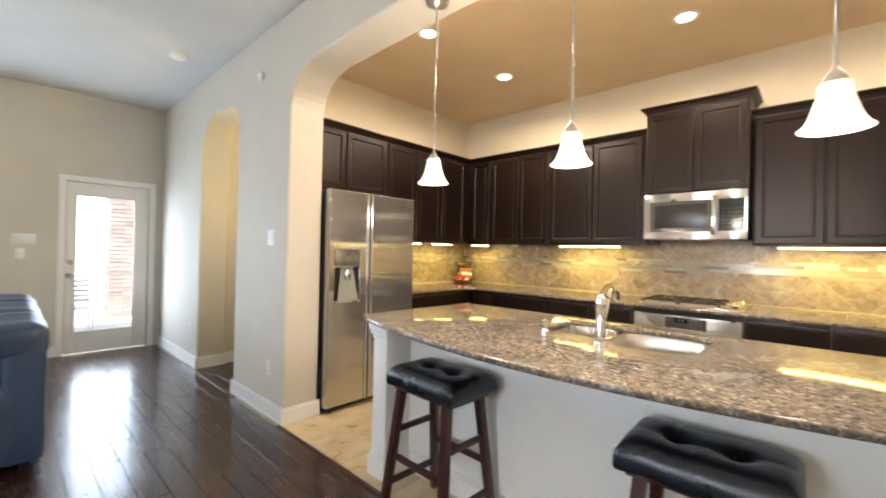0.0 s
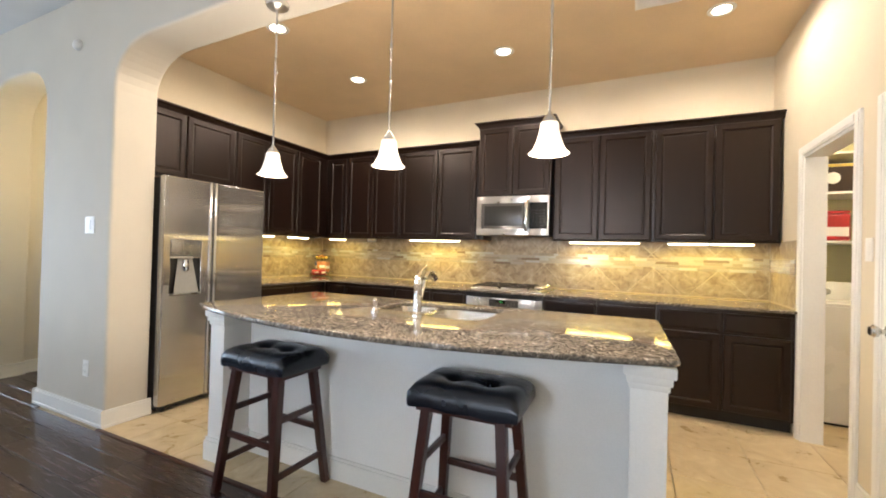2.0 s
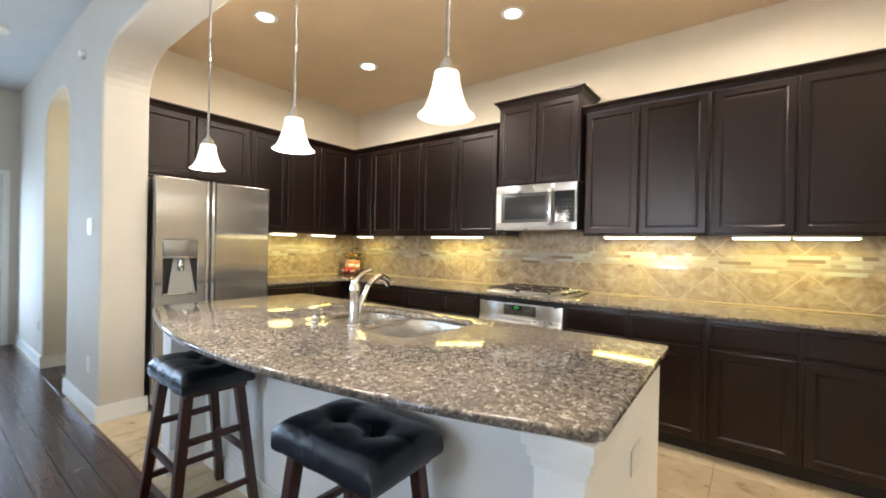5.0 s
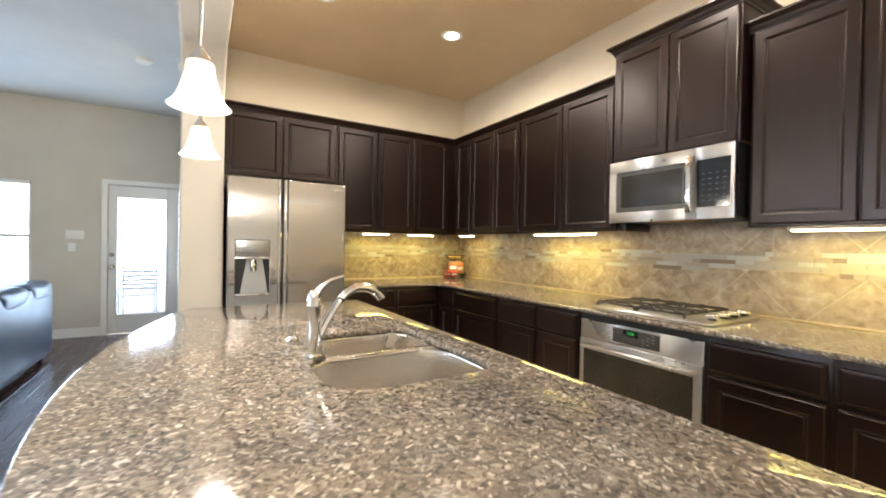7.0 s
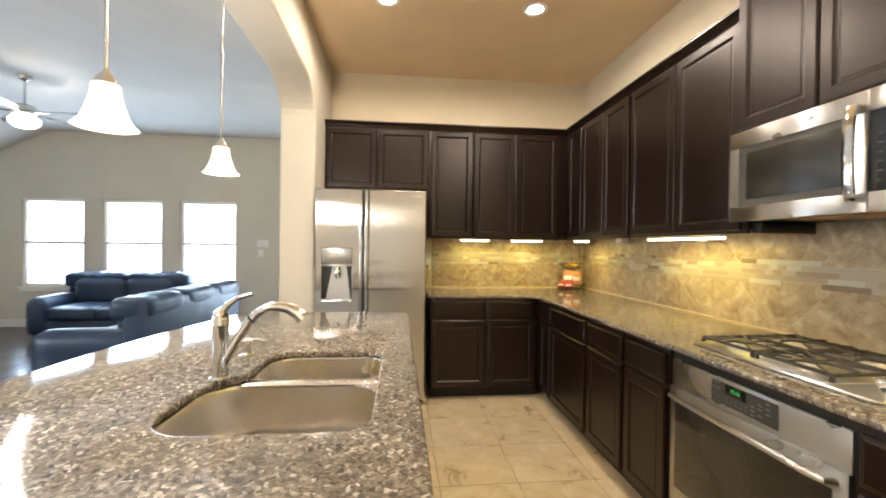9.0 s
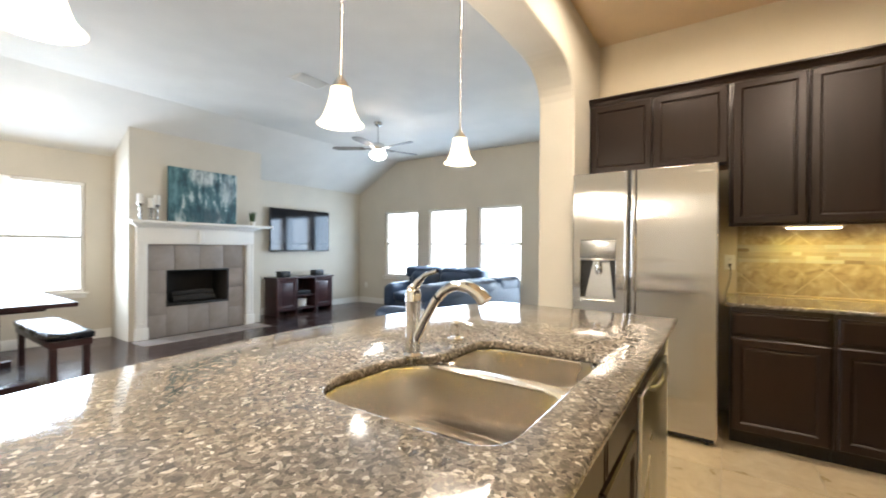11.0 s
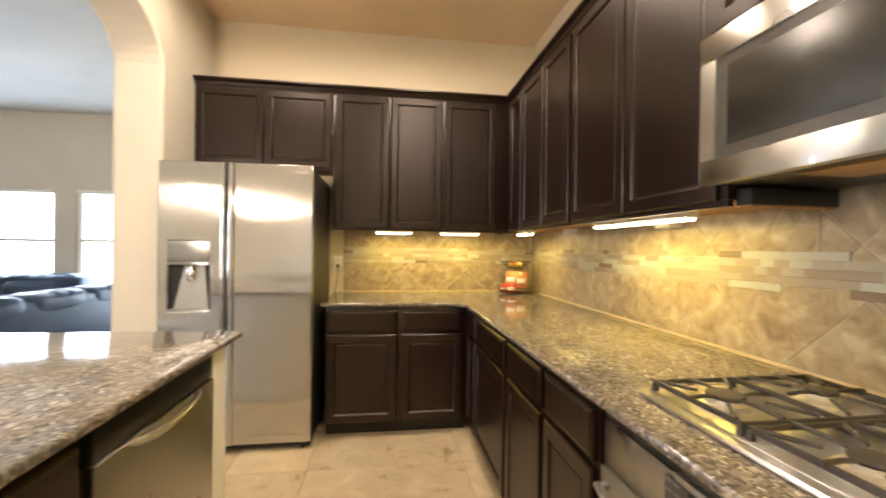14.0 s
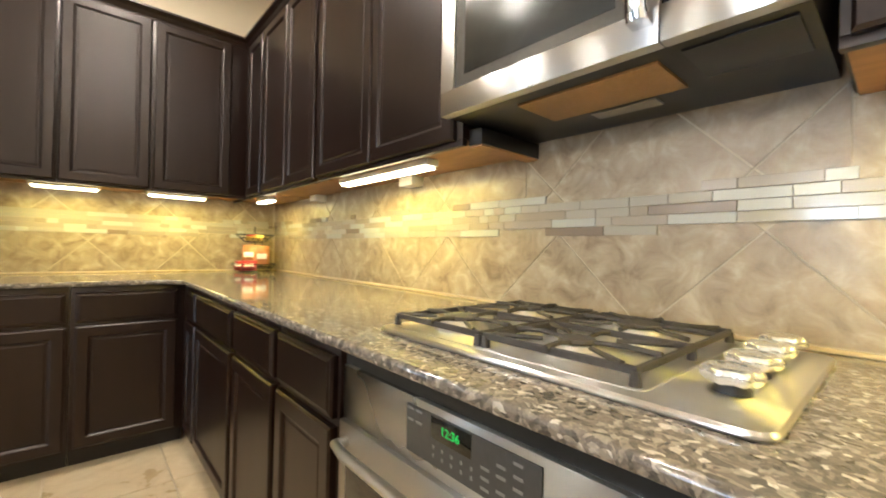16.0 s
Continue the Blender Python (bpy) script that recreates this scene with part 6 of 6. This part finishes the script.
for k in range(5):
    a = radians(16 + 72 * k)
    d, s = Vector((math.cos(a), math.sin(a), 0)), Vector((-math.sin(a), math.cos(a), 0))
    c = Vector((fx, fy, 2.70))
    b = part("blade", prism([c + d * 0.20 - s * 0.05 + Vector((0, 0, -0.008)), c + d * 0.60 - s * 0.065 + Vector((0, 0, -0.01)), c + d * 0.66 - s * 0.04, c + d * 0.67, c + d * 0.66 + s * 0.04, c + d * 0.60 + s * 0.065 + Vector((0, 0, 0.01)), c + d * 0.20 + s * 0.05 + Vector((0, 0, 0.008))], (0, 0, 0.007)), plain("fan_blade_paint", (0.14, 0.125, 0.11), 0.4, 0, 40, 0.1, 0.05) if k == 0 else bpy.data.materials["fan_blade_paint"], o)
    part("blade_arm", tube([c + d * 0.09, c + d * 0.16, c + d * 0.26], [0.012, 0.009, 0.014], 8), NICKEL, b)
o = thing("ceiling_vent", (-2.61, -1.06, H), "white slatted ceiling vent", "vent")
part("frame", box(-2.80, -2.42, -1.17, -0.95, H - 0.010, H - 0.001, 0.003), TRIM, o)
for k in range(8):
    part("slat", box(-2.78, -2.44, -1.15 + 0.024 * k, -1.138 + 0.024 * k, H - 0.016, H - 0.010), TRIM, o)

# dining corner
o = thing("dining_table", (-0.35, -2.7, 0), "dark red-brown wooden trestle dining table with glossy top", "table")
part("tabletop", box(-0.86, 0.14, -3.6, -1.92, 0.715, 0.755, 0.006), STANDWOOD, o)
for y in (-3.30, -2.20):
    part("trestle", box(-0.42, -0.30, y - 0.05, y + 0.05, 0.06, 0.67, 0.006), STANDWOOD, o)
    part("trestle_foot", box(-0.66, -0.06, y - 0.05, y + 0.05, 0.0, 0.06, 0.006), STANDWOOD, o)
    part("bearer", box(-0.70, -0.02, y - 0.05, y + 0.05, 0.67, 0.715, 0.006), STANDWOOD, o)
part("stretcher", box(-0.39, -0.33, -3.25, -2.25, 0.25, 0.32, 0.004), STANDWOOD, o)
o = thing("dining_bench", (-0.85, -2.7, 0), "wooden dining bench with padded black leather top", "bench")
part("cushion", puff(lambda u, v, z: (u, v, z), -1.02, -0.68, -3.35, -2.05, 0.40, 0.47, 0.025, 0.008), LEATHER, o)
part("frame", box(-1.0, -0.70, -3.33, -2.07, 0.34, 0.40, 0.004), STANDWOOD, o)
for x in (-0.99, -0.76):
    for y in (-3.30, -2.14):
        part("leg", box(x, x + 0.05, y, y + 0.05, 0, 0.34, 0.004), STANDWOOD, o)

o = thing("chandelier", (-0.35, -2.7, 1.75), "nickel chandelier with three lit glass shades", "chandelier")
part("stem", tube([(-0.35, -2.7, 1.86), (-0.35, -2.7, 3.07)], 0.008, 10), NICKEL, o)
part("canopy", lathe([(0.012, -0.03), (0.05, -0.02), (0.06, -0.001), (0.02, -0.001)], (-0.35, -2.7, H), 24), NICKEL, o)
part("hub", lathe([(0.012, -0.06), (0.035, -0.02), (0.03, 0.03), (0.01, 0.06)], (-0.35, -2.7, 1.86), 20), NICKEL, o)
for k in range(3):
    a = 2.1 * k
    p = Vector((-0.35 + 0.2 * math.cos(a), -2.7 + 0.2 * math.sin(a), 1.80))
    b = part("arm", tube([(-0.35, -2.7, 1.85), (-0.35 + 0.1 * math.cos(a), -2.7 + 0.1 * math.sin(a), 1.79), (p.x, p.y, 1.735)], 0.006, 8), NICKEL, o)
    part("shade", lathe([(0.03, -0.06), (0.05, -0.05), (0.065, 0.0), (0.085, 0.06), (0.08, 0.062)], p, 24), SHADE, b, "glowing glass shade").visible_shadow = False

# ---- outdoors ----
PATIOMETAL = plain("grey_patio_aluminium", (0.62, 0.65, 0.70), 0.4, 0.3, 60, 0.1, 0.05)
setting("ground", box(-60, XW - 0.15, -40, 40, -0.35, -0.16), GRASSG, "lawn behind the house", "ground")
setting("patio", box(-13.9, XW - 0.145, -6.0, 6.0, -0.16, -0.03), CONCRETE, "pale concrete patio slab", "patio")
# Unseen pale ground, added to bounce sun so the south window reads white.
setting("driveway", box(XW - 0.14, 12, -40, YS - 0.15, -0.35, -0.16), CONCRETE, "unseen pale slab added to whiten the south window view", "ground")
# Emissive sheets added outside to imitate overexposed daylight in the windows.
SHEETGLOW = glow("glowing_daylight_sheet", (0.93, 0.97, 1.0), 1.7)
setting("backdrop", box(-14.2, -14, -20, 16, -0.3, 9), SHEETGLOW, "glowing white sheet standing in for blown-out daylight past the patio", "backdrop")
setting("backdrop", box(-12, 9, -14.2, -14, -0.3, 9), SHEETGLOW, "glowing white sheet standing in for blown-out daylight to the south", "backdrop")
o = thing("patio_chair", (-8.0, 0.72, -0.03), "pale metal patio chair with slatted seat and back", "chair")
for a, b in (((-8.25, 0.5, -0.03), (-8.2, 0.5, 0.86)), ((-8.25, 0.98, -0.03), (-8.2, 0.98, 0.86)), ((-7.75, 0.5, -0.03), (-7.78, 0.5, 0.58)), ((-7.75, 0.98, -0.03), (-7.78, 0.98, 0.58))):
    part("leg", tube([a, b], 0.014, 8), PATIOMETAL, o)
for y in (0.5, 0.98):
    part("armrest", tube([(-8.21, y, 0.58), (-7.76, y, 0.58)], 0.014, 8), PATIOMETAL, o)
for k in range(6):
    part("seat_slat", box(-8.19 + 0.073 * k, -8.14 + 0.073 * k, 0.51, 0.97, 0.36, 0.375, 0.004), PATIOMETAL, o)
    part("back_slat", box(-8.225, -8.212, 0.51, 0.97, 0.43 + 0.073 * k, 0.475 + 0.073 * k, 0.004), PATIOMETAL, o)
col = thing("brick_column", (-9.8, 1.6, -0.03), "brick patio column tinted pale as if overexposed, with pale joints", "column")
part("core", box(-10.01, -9.59, 1.40, 1.84, -0.03, 2.9), MORTAR, col)
o = thing("wall_sconce", (KW - 0.13, 2.08, 1.95), "lit warm glass wall sconce in the hall", "wall lamp")
part("back_plate", box(KW - 0.135, KW - 0.121, 2.03, 2.13, 1.85, 2.05, 0.004), NICKEL, o)
part("shade", lathe([(0.03, -0.07), (0.05, -0.05), (0.065, 0.05), (0.06, 0.055)], (KW - 0.205, 2.08, 1.95), 20), SHADE, o, "glowing glass shade").visible_shadow = False
part("bracket", tube([(KW - 0.134, 2.08, 1.88), (KW - 0.205, 2.08, 1.882)], 0.01, 8), NICKEL, o)

# ---- pieces of floors, walls and the column ----
def shared(cache, key, make, material):
    if key not in cache:
        cache[key] = finish(make(), material)
    return cache[key]


FLOOR = bpy.data.objects["floor"]


def piece(name, mesh, at, parent, turn=0.0):
    ob = new(name, mesh)
    ob.parent = parent
    ob.matrix_basis = pose(at[0] - parent.location.x, at[1] - parent.location.y, at[2] - parent.location.z, 0, 0, turn)
    return ob


rng = random.Random(11)
planks = {}
EDGE, PW = 1.462, 0.127
y = EDGE
while y > YS:
    y0 = max(YS, y - PW)
    x, first = XW, True
    while x < XE - 0.01:
        n = rng.choice((0.9, 1.2, 1.2, 1.5)) if not first else rng.choice((0.35, 0.6, 0.95, 1.2))
        first = False
        n = round(min(n, XE - x), 2)
        if XE - x - n < 0.25:
            n = round(XE - x, 2)
        w = round(y - y0, 3)
        me = shared(planks, (n, w), lambda: box(0.0015, n - 0.0015, -w + 0.001, -0.001, -0.011, 0.0, 0.0015, None, 1), PLANK)
        piece("plank", me, (x, y, 0.0), FLOOR)
        x += n
    y = y0
# boards that run on into the hall
me = shared(planks, "hall", lambda: box(0.0015, 1.30, -PW + 0.001, -0.001, -0.011, 0.0, 0.0015, None, 1), PLANK)
for k in range(26):
    piece("plank", me, (-5.03, EDGE + PW * (k + 1), 0.0), FLOOR)
setting("threshold", box(-2.88, XE, EDGE, EDGE + 0.028, -0.011, 0.006, 0.003), STOOLWOOD, "dark reducer strip between wood and tile", "threshold")

tiles = {}
TS = 0.4525
me = shared(tiles, "t", lambda: box(0.002, TS - 0.002, 0.002, TS - 0.002, -0.011, 0.0, 0.002, None, 1), TILE)
me2 = shared(tiles, "c", lambda: box(0.002, TS - 0.002, 0.002, 0.339, -0.011, 0.0, 0.002, None, 1), TILE)
x0, ystart = -2.545 - 3 * TS, EDGE + 0.029
for i in range(15):
    for j in range(8):
        x = x0 + TS * i
        yy = 1.832 + TS * (j - 1)
        if x > 3.1 or yy > 5.0 or (x > XE and yy < 2.0):
            continue
        if j == 0:
            if x < XE - 0.1:
                piece("tile", me2, (x, ystart, 0.0), FLOOR)
        else:
            piece("tile", me, (x, yy, 0.0), FLOOR)


def clip(poly, axis, limit, keep_less):
    out = []
    for k in range(len(poly)):
        a, b = poly[k], poly[(k + 1) % len(poly)]
        ina = a[axis] <= limit if keep_less else a[axis] >= limit
        inb = b[axis] <= limit if keep_less else b[axis] >= limit
        if ina:
            out.append(a)
        if ina != inb:
            t = (limit - a[axis]) / (b[axis] - a[axis])
            out.append((a[0] + (b[0] - a[0]) * t, a[1] + (b[1] - a[1]) * t))
    return out


def splash(parent, face, pos, u0, u1, z0, z1, c0, d0, step=0.53):
    """Square tiles set on their corners, cut to a band; c and d name the diagonal joints."""
    f = FACING[face]
    g = 0.0016
    for i in range(-14, 15):
        for j in range(-14, 15):
            ca, cb, da, db = c0 + step * i + 2 * g, c0 + step * (i + 1) - 2 * g, d0 + step * j + 2 * g, d0 + step * (j + 1) - 2 * g
            poly = [((c + d) / 2, (c - d) / 2) for c, d in ((ca, da), (cb, da), (cb, db), (ca, db))]
            for axis, lim, less in ((0, u0 + g, False), (0, u1 - g, True), (1, z0 + g, False), (1, z1 - g, True)):
                poly = clip(poly, axis, lim, less) if len(poly) > 2 else []
            if len(poly) < 3:
                continue
            area = abs(sum(poly[k][0] * poly[(k + 1) % len(poly)][1] - poly[(k + 1) % len(poly)][0] * poly[k][1] for k in range(len(poly)))) / 2
            if area < 0.0006:
                continue
            a, b = Vector(f(0, 0.0005, 0, pos)), Vector(f(0, 0.0032, 0, pos))
            bm = prism([f(u, 0.0005, z, pos) for u, z in poly], b - a)
            ob = new("tile", finish(bm, SPLASH))
            ob.parent = parent


def mosaic(parent, face, pos, u0, u1, z0, rows=5, h=0.0265):
    f = FACING[face]
    cache = {}
    along_x = face in ("south", "north")
    for r in range(rows):
        u = u0
        while u < u1 - 0.012:
            if r in (0, rows - 1) and rng.random() < 0.22:
                u += rng.choice((0.2, 0.3, 0.45))
                continue
            n = min(rng.choice((0.05, 0.075, 0.1, 0.15, 0.2)), round(u1 - u, 3))
            me = shared(cache, n, (lambda: fbox("south", 0, 0.0005, n - 0.0005, 0, 0.008, 0.0005, h - 0.0005, 0.001)) if along_x else (lambda: fbox("east", 0, 0.0005, n - 0.0005, 0, 0.008, 0.0005, h - 0.0005, 0.001)), MOSAIC)
            at = f(u, 0.0005, z0 + h * r, pos)
            piece("mosaic_piece", me, at, parent)
            u += n


BN, BH, BW, BE = (bpy.data.objects["splash_bed_" + k] for k in ("north", "hob", "west", "east"))
NP, WP, EP = YN - 0.006, KW + 0.006, XE - 0.006
splash(BN, "south", NP, KW + 0.012, XE - 0.012, CT + 0.012, 1.1845, 0.665, -1.665)
splash(BN, "south", NP, KW + 0.012, -1.161, 1.264, 1.43, 0.785, -1.83)
splash(BN, "south", NP, -1.16, -0.365, 1.264, 1.55, 0.785, -1.83)
splash(BN, "south", NP, -0.364, XE - 0.012, 1.264, 1.43, 0.785, -1.83)
mosaic(BN, "south", NP, KW + 0.012, XE - 0.012, 1.158)
splash(BW, "east", WP, 2.822, YN - 0.02, CT + 0.012, 1.1845, 0.2, 0.1)
splash(BW, "east", WP, 2.822, YN - 0.02, 1.264, 1.43, 0.3, 0.2)
mosaic(BW, "east", WP, 2.822, YN - 0.02, 1.158)
splash(BE, "west", EP, 3.80, YN - 0.02, CT + 0.012, 1.166, 0.2, 0.1)
splash(BE, "west", EP, 3.80, YN - 0.02, 1.286, 1.43, 0.3, 0.2)
for k in range(4):
    u = 3.80
    while u < YN - 0.03:
        n = min(0.1, YN - 0.02 - u)
        bm = fbox("west", EP, u + 0.001, u + n - 0.001, 0.0005, 0.0095, 1.169 + 0.029 * k, 1.196 + 0.029 * k, 0.001)
        o = new("mosaic_piece", finish(bm, MOSAIC))
        o.parent = BE
        u += n
# thin pencil trim where tiles meet the worktop
setting("splash_trim", box(KW + 0.012, XE - 0.012, NP - 0.010, NP - 0.0005, CT + 0.0005, CT + 0.0105, 0.003), TILE, "pale trim strip along the worktop", "trim")
setting("splash_trim", box(WP + 0.0005, WP + 0.010, 2.822, NP - 0.012, CT + 0.0005, CT + 0.0105, 0.003), TILE, "pale trim strip along the worktop", "trim")

bricks = {}
for r in range(38):
    z = -0.03 + 0.077 * r
    for s, (ax, ay) in enumerate(((1, 0), (0, -1))):
        if s == 0:
            me = shared(bricks, "e", lambda: box(0, 0.02, 0.004, 0.206, 0.004, 0.068, 0.003, None, 1), BRICK)
            for k in range(2):
                piece("brick", me, (-9.595, 1.41 + 0.21 * k + (0.0 if r % 2 else 0.004), z), col)
        else:
            me = shared(bricks, "s", lambda: box(0.004, 0.206, -0.02, 0, 0.004, 0.068, 0.003, None, 1), BRICK)
            for k in range(2):
                piece("brick", me, (-10.01 + 0.21 * k, 1.405, z), col)
